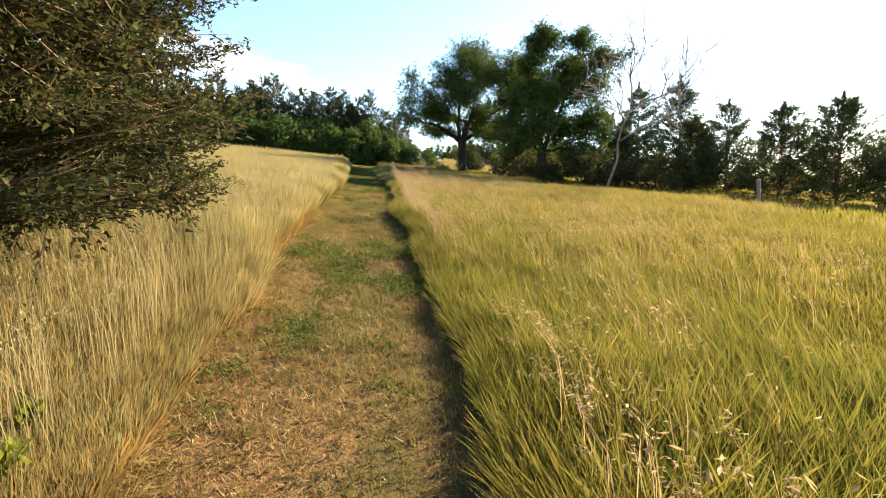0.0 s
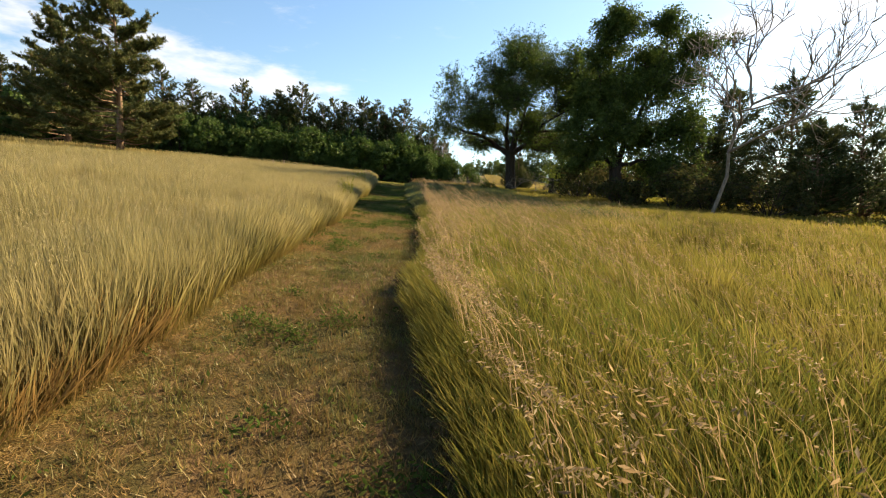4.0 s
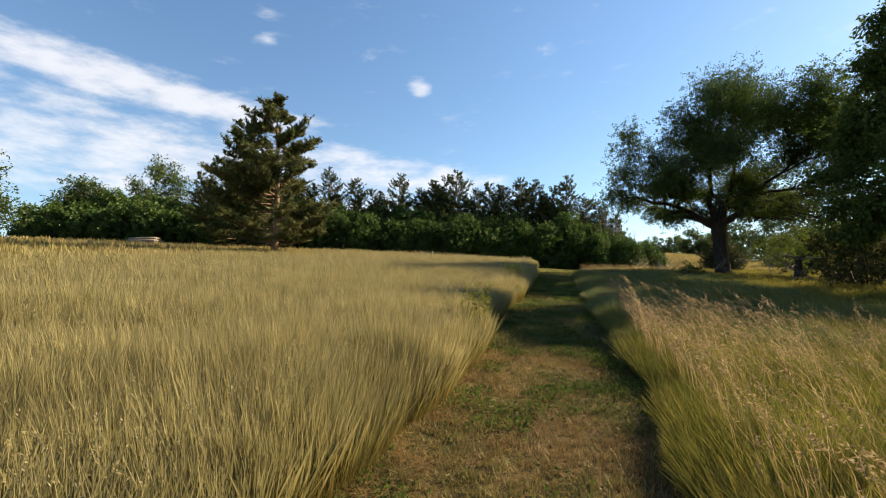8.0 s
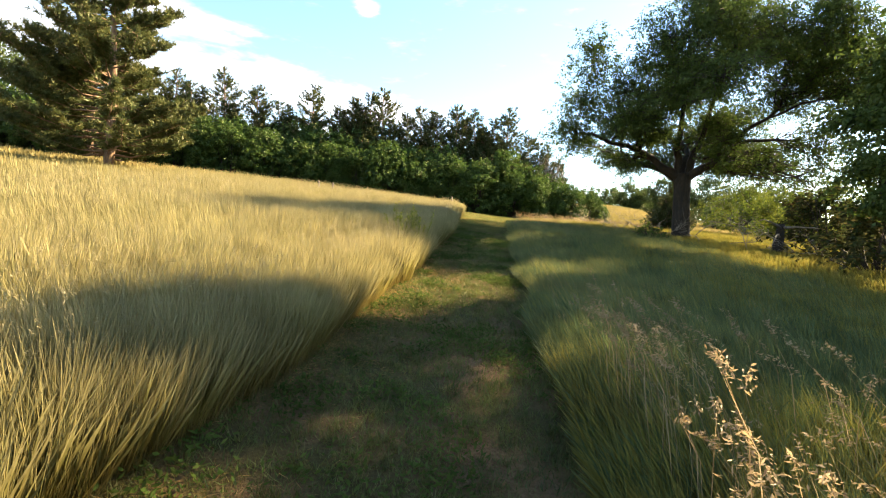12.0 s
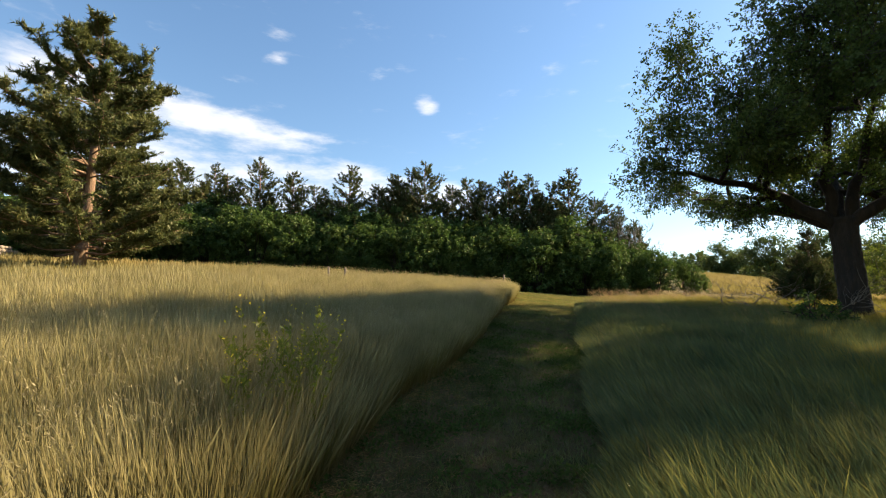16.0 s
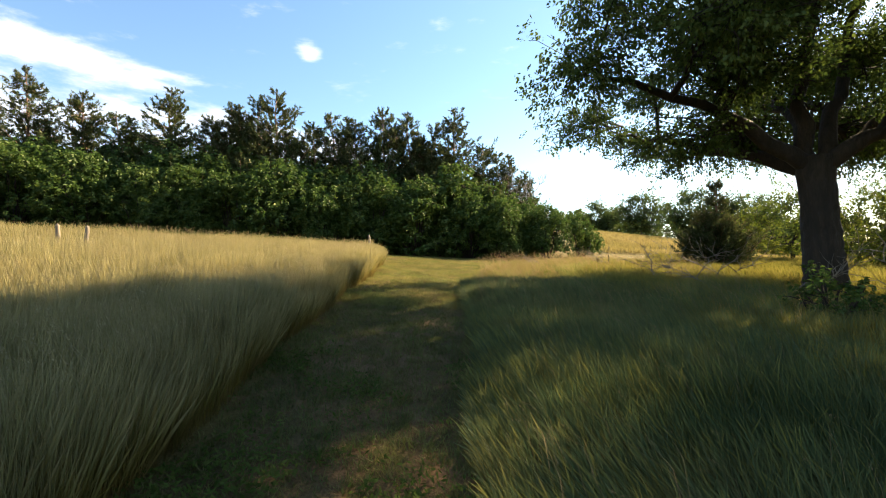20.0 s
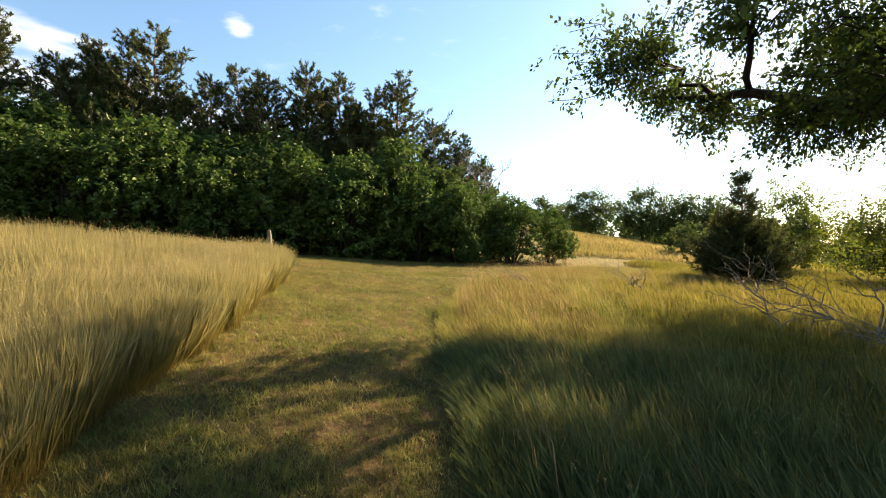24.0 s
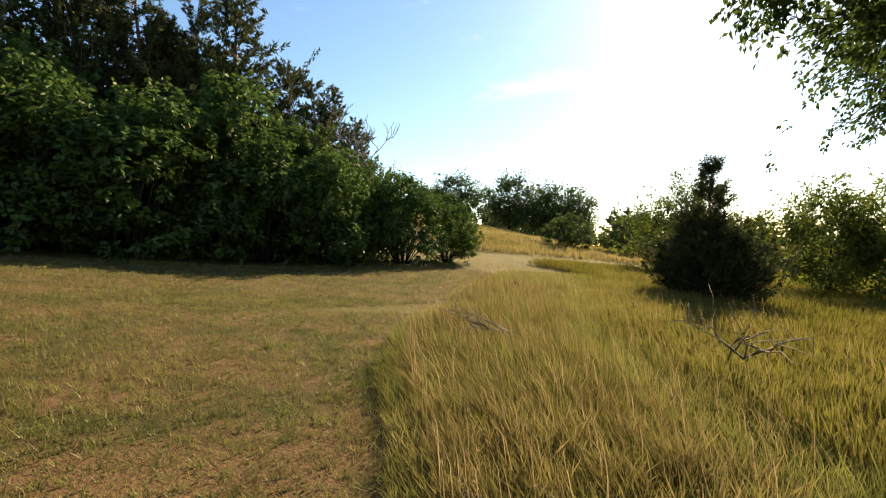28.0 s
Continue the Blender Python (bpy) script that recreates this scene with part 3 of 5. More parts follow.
def shrub(name, at, label, w, d, h, nleaf, leaf, material, seed, turn=0.0, group="", category="shrub", lumps=18, foot=0.08):
    """Bush of rounded lumps: stems, and shoots that each carry a whorl of drooping leaves."""
    rng = np.random.default_rng(seed)
    ob = thing(name, at, label, category, group, turn)
    st, cr = Shape(), Shape()
    for i in range(lumps):
        a, e = rng.uniform(0, 6.283), (i + rng.uniform()) / lumps
        wide = 0.40 * math.sqrt(max(0.05, 1 - e ** 2.6)) * rng.uniform(0.75, 1.08)
        c = np.array([math.cos(a) * w * wide, math.sin(a) * d * wide, h * (foot + 0.1 + 0.68 * e)])
        tube(st, bend((c[0] * 0.15, c[1] * 0.15, -0.1), c, 0.1, rng, 4), np.linspace(0.035, 0.012, 4), 4)
        rr = np.array([w, d, h * 0.7]) * rng.uniform(0.19, 0.31)
        shoots = max(6, nleaf // (lumps * 13))
        dirs = unit(rng.normal(size=(shoots, 3)) + np.array([0, 0, 0.3]))
        tips = c + dirs * rr * rng.uniform(0.72, 1.1, (shoots, 1)) + rng.normal(size=(shoots, 3)) * 0.05
        tips[:, 2] = np.maximum(tips[:, 2], h * foot + 0.05)
        for q in tips[:3]:
            tube(st, bend(c, q, 0.1, rng, 3), np.linspace(0.012, 0.004, 3), 3)
        axis_ = unit(dirs * 0.55 + np.array([0, 0, 0.65]) + rng.normal(size=(shoots, 3)) * 0.2)
        k = 13
        step = np.tile(np.arange(k) / k, shoots)
        A, T = np.repeat(axis_, k, 0), np.repeat(tips, k, 0)
        ring = unit(np.cross(A, unit(rng.normal(size=A.shape))))
        p = T - A * (step * leaf * 1.5)[:, None] + rng.normal(size=A.shape) * leaf * 0.12
        leaves(cr, p, ring * 0.85 + A * (0.35 - 0.5 * step)[:, None] + np.array([0, 0, -0.4]) + rng.normal(size=A.shape) * 0.15, leaf, leaf * 0.27, rng)
    part("woody_base", st, mat_bark, ob)
    part("foliage", cr, material, ob, "dense drooping green leaves")
    return ob


def old_cedar(name, at, label, height, leaders, seed, nbr=75, per=34, spray=0.2, width=0.026, low=0.12, power=0.62, group="", category="cedar tree", turn=0.0):
    """Many-topped juniper. leaders: x, y of the top, its height as a share, radius of its plume."""
    rng = np.random.default_rng(seed)
    tree = thing(name, at, label, category, group, turn)
    fol = Shape()
    for k, (lx, ly, share, rad) in enumerate(leaders):
        wood = Shape()
        top = height * share
        h = np.linspace(0, 1, 7)
        pts = np.stack([lx * h ** 0.7 + rng.normal(size=7) * 0.04, ly * h ** 0.7 + rng.normal(size=7) * 0.04, -0.1 + top * h], 1)
        tube(wood, pts, (0.016 * height + 0.01) * (1.02 - h) + 0.008, 6, 0.04, rng)
        lump = rng.uniform(0.5, 1.35, 11)
        for i in range(nbr):
            f = low + (0.97 - low) * rng.uniform()
            az = i * 2.39996 + rng.normal() * 0.4
            out = rad * min(1.0, 0.7 + 2.0 * f) * (1 - f) ** power * lump[int(az * 1.7 + f * 9) % 11] * rng.uniform(0.6, 1.2) + 0.1
            z0 = f * top
            p0 = np.array([np.interp(z0, pts[:, 2], pts[:, 0]), np.interp(z0, pts[:, 2], pts[:, 1]), z0])
            p1 = p0 + np.array([math.cos(az) * out, math.sin(az) * out, out * rng.uniform(0.1, 0.6) + 0.08])
            ln = bend(p0, p1, -0.3, rng, 5, 0.06)
            tube(wood, ln[::2], np.linspace(0.014 + 0.008 * out, 0.004, 3), 3)
            n = int(per * (0.5 + out / rad))
            side = rng.integers(0, 7, n)
            u = np.clip(0.3 + 0.11 * side + rng.uniform(0, 0.1, n), 0, 1)
            root = np.stack([np.interp(u, np.linspace(0, 1, 5), ln[:, j]) for j in range(3)], 1)
            fan = unit(unit(p1 - p0) + rng.normal(size=(7, 3)) * 0.55 + np.array([0, 0, 0.35]))[side]
            v = rng.uniform(size=n)
            p = root + fan * (v * (0.06 + 0.2 * out) * (1.25 - 0.75 * u))[:, None] + rng.normal(size=(n, 3)) * 0.026
            size = 0.5 + 0.5 * min(1.0, out / 0.9)
            spikes(fol, p, fan * 0.9 + rng.normal(size=(n, 3)) * 0.45, spray * size, width * size, rng)
        n = per * 2
        q = pts[-1] - np.array([0, 0, 0.7]) * rng.uniform(size=(n, 1)) + rng.normal(size=(n, 3)) * 0.03
        spikes(fol, q, rng.normal(size=(n, 3)) * 0.45 + np.array([0, 0, 1.0]), spray * 0.6, width * 0.5, rng)
        part("trunk" if k == 0 else "limb", wood, mat_cedar_bark, tree)
    part("foliage", fol, mat_cedar, tree, "dark scaly foliage in upswept plumes")
    return tree


def bare_tree(name, at, label, height, seed, spread=0.5, depth=4, r0=0.16, lean=(0, 0), category="dead tree", bark=None):
    rng = np.random.default_rng(seed)
    ob = thing(name, at, label, category)
    tr, fine = Shape(), Shape()

    def grow(p, way, length, r, level):
        pts, q, w = [p], p, way
        for _ in range(5):
            w = unit(w + rng.normal(size=3) * 0.16 + np.array([0, 0, 0.05]))
            q = q + w * length / 5
            pts.append(q)
        tube(tr if level < 2 else fine, pts, np.linspace(r, r * 0.55, 6), 8 if level < 2 else 4)
        if level < depth:
            for i in range(3 if level else 5):
                k = rng.integers(2, 6)
                a = unit(rng.normal(size=3) * np.array([1, 1, 0.5]))
                grow(pts[k], unit(w * (1 - spread) + a * spread + np.array([0, 0, 0.12])), length * rng.uniform(0.5, 0.75), r * 0.6 + 0.002, level + 1)

    grow(np.array([0, 0, -0.1]), unit(np.array([lean[0], lean[1], 1.0])), height * 0.42, r0, 0)
    part("trunk", tr, bark or mat_dead, ob, smooth=True)
    tagged(part("twigwork", fine, bark or mat_dead, ob), kind="stuff")
    return ob


# ---- ground ----


def axis(lo, hi, step, far):
    near = np.arange(lo, hi + step / 2, step)
    grow = step * np.cumsum(1.16 ** np.arange(1, 70))
    grow = grow[grow < far]
    return np.concatenate([lo - grow[::-1], near, hi + grow])


def build_ground():
    xs, ys = axis(-12, 3, 0.25, 2600), axis(-3, 50, 0.4, 2600)
    X, Y = np.meshgrid(xs, ys)
    Z = land(X, Y)
    m = is_mown(X, Y).astype(np.float32)
    nx, ny = len(xs), len(ys)
    i = (np.arange(ny - 1)[:, None] * nx + np.arange(nx - 1)[None]).ravel()
    f = np.concatenate([np.stack([i, i + 1, i + nx + 1], 1), np.stack([i, i + nx + 1, i + nx], 1)])
    s = Shape()
    s.add(np.stack([X, Y, Z], -1), f, m.ravel())
    mat = bpy.data.materials.new("soil_and_thatch")
    mat.use_nodes = True
    nt = mat.node_tree
    N = nt.nodes.new
    p = nt.nodes["Principled BSDF"]
    p.inputs["Roughness"].default_value = 0.95
    p.inputs["Specular IOR Level"].default_value = 0.1
    geo = N("ShaderNodeNewGeometry")

    def noise_ramp(scale, stops, detail=6):
        n, r = N("ShaderNodeTexNoise"), N("ShaderNodeValToRGB")
        n.inputs["Scale"].default_value, n.inputs["Detail"].default_value = scale, detail
        n.inputs["Roughness"].default_value = 0.65
        link(nt, geo.outputs["Position"], n.inputs["Vector"])
        e = r.color_ramp.elements
        while len(e) < len(stops):
            e.new(0.5)
        for k, (pos, c) in enumerate(stops):
            e[k].position, e[k].color = pos, (*c, 1)
        link(nt, n.outputs["Fac"], r.inputs[0])
        return r, n

    turf, n1 = noise_ramp(1.4, [(0.32, (0.035, 0.04, 0.012)), (0.45, (0.07, 0.056, 0.022)), (0.55, (0.105, 0.07, 0.033)), (0.7, (0.14, 0.088, 0.05))], 9)
    field, n2 = noise_ramp(0.10, [(0.35, (0.065, 0.07, 0.018)), (0.5, (0.11, 0.095, 0.028)), (0.65, (0.14, 0.112, 0.04))], 9)
    at = N("ShaderNodeAttribute")
    at.attribute_name = "along"
    mx = N("ShaderNodeMix")
    mx.data_type = "RGBA"
    link(nt, at.outputs["Fac"], mx.inputs["Factor"])
    link(nt, field.outputs[0], mx.inputs["A"])
    link(nt, turf.outputs[0], mx.inputs["B"])
    grain, n3 = noise_ramp(45, [(0.3, (0.55, 0.5, 0.45)), (0.7, (1.2, 1.15, 1.1))], 4)
    ml = N("ShaderNodeMix")
    ml.data_type, ml.blend_type = "RGBA", "MULTIPLY"
    ml.inputs["Factor"].default_value = 1.0
    link(nt, mx.outputs["Result"], ml.inputs["A"])
    link(nt, grain.outputs[0], ml.inputs["B"])
    link(nt, ml.outputs["Result"], p.inputs["Base Color"])
    bp = N("ShaderNodeBump")
    bp.inputs["Strength"].default_value, bp.inputs["Distance"].default_value = 0.8, 0.03
    link(nt, n3.outputs["Fac"], bp.inputs["Height"])
    link(nt, bp.outputs[0], p.inputs["Normal"])
    tagged(part("ground", s, mat, smooth=True), "hillside ground of dry thatch, soil and short grass", "ground", kind="structure")


build_ground()

# ---- grass ----


def blades(shape, x, y, height, width, lean, rng, segs=2, sink=0.02, spread=0.25, full=False):
    """Grass blades: bent tapering strips rooted on the land."""
    n = len(x)
    root = np.stack([x, y, land(x, y) - sink], 1)
    a = rng.uniform(0, 6.283, n)
    side = np.stack([np.cos(a), np.sin(a), np.zeros(n)], 1) * (width * rng.uniform(0.6, 1.4, n))[:, None]
    bendv = np.stack([lean[:, 0] + rng.normal(size=n) * spread, lean[:, 1] + rng.normal(size=n) * spread, np.zeros(n)], 1)
    H = np.asarray(height)[:, None]
    up = np.array([[0, 0, 1.0]])
    shrink = 1 / np.sqrt(1 + (bendv ** 2).sum(1, keepdims=True))
    tip = root + up * H * shrink + bendv * H * shrink
    if segs == 1:
        if full:
            # narrow foot, widest under the tip
            ear = root + up * H * shrink * 0.62 + bendv * H * shrink * rng.uniform(0.555, 0.63, (n, 1))
            v = np.stack([root - side * 0.4, ear + side, tip], 1)
            shape.add(v, np.arange(3 * n).reshape(-1, 3), np.tile([0, 0.62, 1.0], n))
            return
        v = np.stack([root - side, root + side, tip], 1)
        shape.add(v, np.arange(3 * n).reshape(-1, 3), np.tile([0, 0, 1.0], n))
        return
    mid = root + up * H * shrink * 0.58 + bendv * H * shrink * 0.3
    v = np.stack([root - side * 0.8, root + side * 0.8, mid - side, mid + side, tip], 1)
    i = np.arange(n)[:, None] * 5
    shape.add(v, np.concatenate([i + [0, 1, 3], i + [0, 3, 2], i + [2, 3, 4]]), np.tile([0, 0, 0.55, 0.55, 1.0], n))


def clumpy(x, y, k, seed):
    """Tufts: two octaves of drift."""
    return 0.65 * drift(x, y, 2.6 / k, seed % 17) + 0.35 * drift(x, y, 1.0 / k, (seed + 5) % 17)


def meadow(name, label, n, side, lo, hi, yr, keep, height, width, lean, material, seed, segs, spread=0.25, near=1.0):
    """A band of grass lo to hi metres out from the path's edge; near > 1 crowds it to the edge."""
    rng = np.random.default_rng(seed)
    y = rng.uniform(*yr, n)
    u = rng.uniform(size=n)
    fray = np.maximum(rng.normal(size=n) * 0.05 * (hi - lo), -0.15 * lo)
    off = lo + (hi - lo) * u ** near + (fray if lo else np.abs(fray) * np.clip(u * 4 - 2.6, 0, 1))
    x = left_edge(y) - off if side < 0 else right_edge(y) + off
    ok = keep(x, y)
    x, y, off = x[ok], y[ok], off[ok]
    cell = 0.17 if lo == 0 else 0.42
    cx, cy = np.floor(x / cell), np.floor(y / cell)
    ha, hb = np.sin(cx * 12.99 + cy * 78.23 + seed) * 43758.5, np.sin(cx * 39.35 + cy * 11.13 + seed) * 24634.6
    ha, hb = ha - np.floor(ha), hb - np.floor(hb)
    x = x + 0.22 * ((cx + 0.2 + 0.6 * ha) * cell - x) * np.clip(off * 4, 0, 1)
    y = y + 0.22 * ((cy + 0.2 + 0.6 * hb) * cell - y)
    c = clumpy(x, y, 1.1, seed % 3) * 0.55 + clumpy(x, y, 3.7, seed % 3 + 1) * 0.45
    if side > 0:
        height = height * np.interp(y, [17, 25, 40, 46], [1, 0.7, 0.7, 0.85])
    even = 0.66 + 0.56 * c if side < 0 else 0.52 + 0.72 * c
    h = height * even * (0.95 + 0.1 * ha) * rng.uniform(0.62, 1.1, len(x)) * np.clip((0.82 if side < 0 else 0.66) + off * 0.7, 0, 1)
    if side < 0:
        h = h * np.interp(np.hypot(x + 3.6, y - 2.5), [1.6, 2.9], [0.4, 1])
        h = h * np.interp(y, [1, 8], [0.62 if material is mat_left else 0.9, 1]) 
    sway = clumpy(x, y, 0.8, seed % 3 + 5)[:, None]
    s = Shape()
    swirl = np.stack([drift(x, y, 0.9, seed % 5 + 2), drift(x, y, 0.9, seed % 5 + 9)], 1) - 0.5
    lie = np.asarray(lean)[None] * (0.45 + sway)
    lie[:, 0] -= side * 0.22 * np.exp(-off / 0.3) * rng.uniform(-0.3, 1.0, len(x))        # the outer stalks hang over the path
    blades(s, x, y, h, width, lie + (0.34 if side < 0 else 0.6) * swirl, rng, segs, spread=spread, full=True)
    tagged(part(name, s, material), label, "grass", kind="stuff")


def far_side(x, y):
    return y < hedge_front(x) - 5.5


def in_right(x, y):
    return ((y < hedge_front(x) + 0.2) | (x > 0.3)) & ~is_mown(x, y)


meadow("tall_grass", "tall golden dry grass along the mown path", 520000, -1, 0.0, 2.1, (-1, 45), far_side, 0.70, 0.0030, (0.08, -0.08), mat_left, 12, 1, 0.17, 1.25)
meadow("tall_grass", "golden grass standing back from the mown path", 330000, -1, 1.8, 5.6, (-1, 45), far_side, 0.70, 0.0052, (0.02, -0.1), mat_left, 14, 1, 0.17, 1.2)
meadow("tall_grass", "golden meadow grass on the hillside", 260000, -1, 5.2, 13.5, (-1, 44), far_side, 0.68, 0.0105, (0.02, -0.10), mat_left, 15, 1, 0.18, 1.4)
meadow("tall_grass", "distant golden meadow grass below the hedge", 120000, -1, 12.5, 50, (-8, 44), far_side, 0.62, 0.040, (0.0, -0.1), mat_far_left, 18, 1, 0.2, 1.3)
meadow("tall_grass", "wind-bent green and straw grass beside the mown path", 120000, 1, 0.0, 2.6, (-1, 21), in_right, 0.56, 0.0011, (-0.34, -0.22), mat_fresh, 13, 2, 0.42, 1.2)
meadow("tall_grass", "wind-bent blue-green grass, darkened for shade near the elms", 105000, 1, 0.0, 5.0, (18.5, 38.5), in_right, 0.62, 0.0014, (-0.5, -0.28), mat_shade_green, 25, 2, 0.34, 1.3)
meadow("tall_grass", "fine blue-green grass, darkened for shade near the elms", 190000, 1, 0.0, 6.0, (18.5, 38.5), in_right, 0.60, 0.0042, (-0.45, -0.25), mat_shade_green, 26, 1, 0.3, 1.3)
meadow("tall_grass", "straw-coloured stalks among the blue-green grass", 70000, 1, 0.0, 6.0, (17, 41), in_right, 0.60, 0.0032, (-0.45, -0.25), mat_tan_green, 31, 1, 0.3, 1.2)
meadow("tall_grass", "wind-bent green and straw grass below the hedge", 55000, 1, 0.0, 4.0, (37, 51), in_right, 0.44, 0.0014, (-0.42, -0.3), mat_tan_green, 27, 2, 0.34, 1.2)
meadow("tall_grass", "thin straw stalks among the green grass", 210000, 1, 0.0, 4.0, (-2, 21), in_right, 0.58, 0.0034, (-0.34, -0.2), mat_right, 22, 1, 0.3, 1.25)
meadow("tall_grass", "tan-green grass thinning towards the hedge", 160000, 1, 0.0, 6.0, (36, 52), in_right, 0.44, 0.0036, (-0.34, -0.25), mat_tan_green, 29, 1, 0.28, 1.2)
meadow("tall_grass", "matted tan grass lying beside the mown corner", 32000, 1, 0.25, 2.2, (38.5, 49), in_right, 0.5, 0.0034, (-0.5, -0.45), mat_matted, 30, 1, 0.3, 1.2)
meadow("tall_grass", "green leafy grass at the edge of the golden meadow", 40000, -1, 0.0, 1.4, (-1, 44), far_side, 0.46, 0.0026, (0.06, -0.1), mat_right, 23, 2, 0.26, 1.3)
meadow("tall_grass", "short orange-brown dry grass beside the cedar", 120000, -1, 0.0, 5.0, (-1, 9), far_side, 0.50, 0.0036, (0.05, -0.1), mat_brown, 24, 1, 0.36, 1.4)
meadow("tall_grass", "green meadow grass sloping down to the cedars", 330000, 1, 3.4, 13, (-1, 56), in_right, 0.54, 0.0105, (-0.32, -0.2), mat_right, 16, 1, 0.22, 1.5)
meadow("tall_grass", "distant green meadow grass on the slope", 110000, 1, 12.5, 42, (-6, 84), in_right, 0.45, 0.040, (-0.4, -0.2), mat_far_right, 19, 1, 0.25, 1.3)
meadow("tall_grass", "golden grass on the knoll beyond the hedge", 60000, 1, 0.5, 14, (60, 100), in_right, 0.5, 0.035, (-0.3, -0.2), mat_far_left, 20, 1, 0.25, 1.0)


def heads(label, n, side, hi, yr, keep, height, lean, seed, spikelets, size, material, stalk_w=0.0022, thick=0.62, head=0.2, nod=0.35):
    """Flowering stalks with nodding heads, standing above the blades in drifts."""
    rng = np.random.default_rng(seed)
    y = rng.uniform(*yr, n)
    off = 0.22 + hi * rng.uniform(size=n) ** 1.5
    x = left_edge(y) - off if side < 0 else right_edge(y) + off
    ok = keep(x, y) & (clumpy(x, y, 0.9, seed) * 0.6 + clumpy(x, y, 2.9, seed + 3) * 0.4 + rng.normal(size=n) * 0.06 > thick)
    x, y = x[ok], y[ok]
    n = len(x)
    H = height * rng.uniform(0.75, 1.15, n)
    b = np.stack([lean[0] + rng.normal(size=n) * 0.16, lean[1] + rng.normal(size=n) * 0.16, np.zeros(n)], 1)
    b[:, 0] *= np.clip(np.abs(x - (left_edge(y) if side < 0 else right_edge(y))) / 0.75, 0.25, 1)
    root = np.stack([x, y, land(x, y)], 1)
    sh = 1 / np.sqrt(1 + (b ** 2).sum(1))

    def up(t):
        return root + np.array([0, 0, 1.0]) * (H * sh * (t - 0.12 * t ** 4))[:, None] + b * (H * sh * (0.35 * t + 0.65 * t ** 3))[:, None]

    a = rng.uniform(0, 6.283, n)
    sd2 = np.stack([np.cos(a), np.sin(a), np.zeros(n)], 1) * stalk_w
    s = Shape()
    v = np.stack([up(0) - sd2, up(0) + sd2, up(0.6) - sd2, up(0.6) + sd2, up(1.0)], 1)
    i = np.arange(n)[:, None] * 5
    s.add(v, np.concatenate([i + [0, 1, 3], i + [0, 3, 2], i + [2, 3, 4]]))
    wayh = unit(b + np.array([0, 0, 0.15]))
    for k in range(spikelets):
        t = 1 - head + head * (k + rng.uniform()) / spikelets
        leaves(s, up(t) + rng.normal(size=(n, 3)) * size * 0.3, wayh + rng.normal(size=(n, 3)) * (0.15 + 0.85 * abs(nod)) + np.array([0, 0, -nod]), size, size * 0.13, rng)
    tagged(part("grass_heads", s, material), label, "grass", kind="stuff")


heads("big tan plumes leaning over the path", 260, 1, 1.3, (15.5, 20.5), in_right, 1.1, (-0.5, -0.3), 5, 44, 0.024, mat_panicle, 0.002, 0.34, 0.14)
heads("rows of tan plumes along the mown edge", 1000, 1, 2.4, (9.5, 21), in_right, 0.98, (-0.5, -0.25), 6, 26, 0.022, mat_panicle, 0.002, 0.46, 0.13)
heads("stray stalks bent over the path", 380, 1, 0.7, (0.8, 10), in_right, 0.9, (-0.8, -0.3), 4, 18, 0.022, mat_panicle, 0.0018, 0.4, 0.15)
heads("tan nodding seed heads over the green grass", 4200, 1, 5.0, (0.5, 20), in_right, 0.86, (-0.5, -0.22), 7, 18, 0.02, mat_panicle, 0.0014, 0.5, 0.16)
heads("thin tan seed heads in the shade of the elms", 1600, 1, 5.0, (20, 38), in_right, 0.6, (-0.5, -0.3), 10, 10, 0.013, mat_panicle, 0.0012, 0.52, 0.12)
heads("tan seed heads in the grass near the hedge", 3500, 1, 6.0, (35, 51), in_right, 0.62, (-0.4, -0.2), 11, 12, 0.016, mat_panicle, 0.0018, 0.42)
heads("scattered pale seed heads on the slope", 9000, 1, 14.0, (0, 19), in_right, 0.78, (-0.45, -0.22), 9, 4, 0.04, mat_panicle, 0.002, 0.5)
heads("pale slender seed heads over the golden grass", 34000, -1, 9.0, (0, 44), far_side, 0.80, (0.02, -0.1), 8, 6, 0.019, mat_straw, 0.0014, 0.32, 0.09, -0.2)


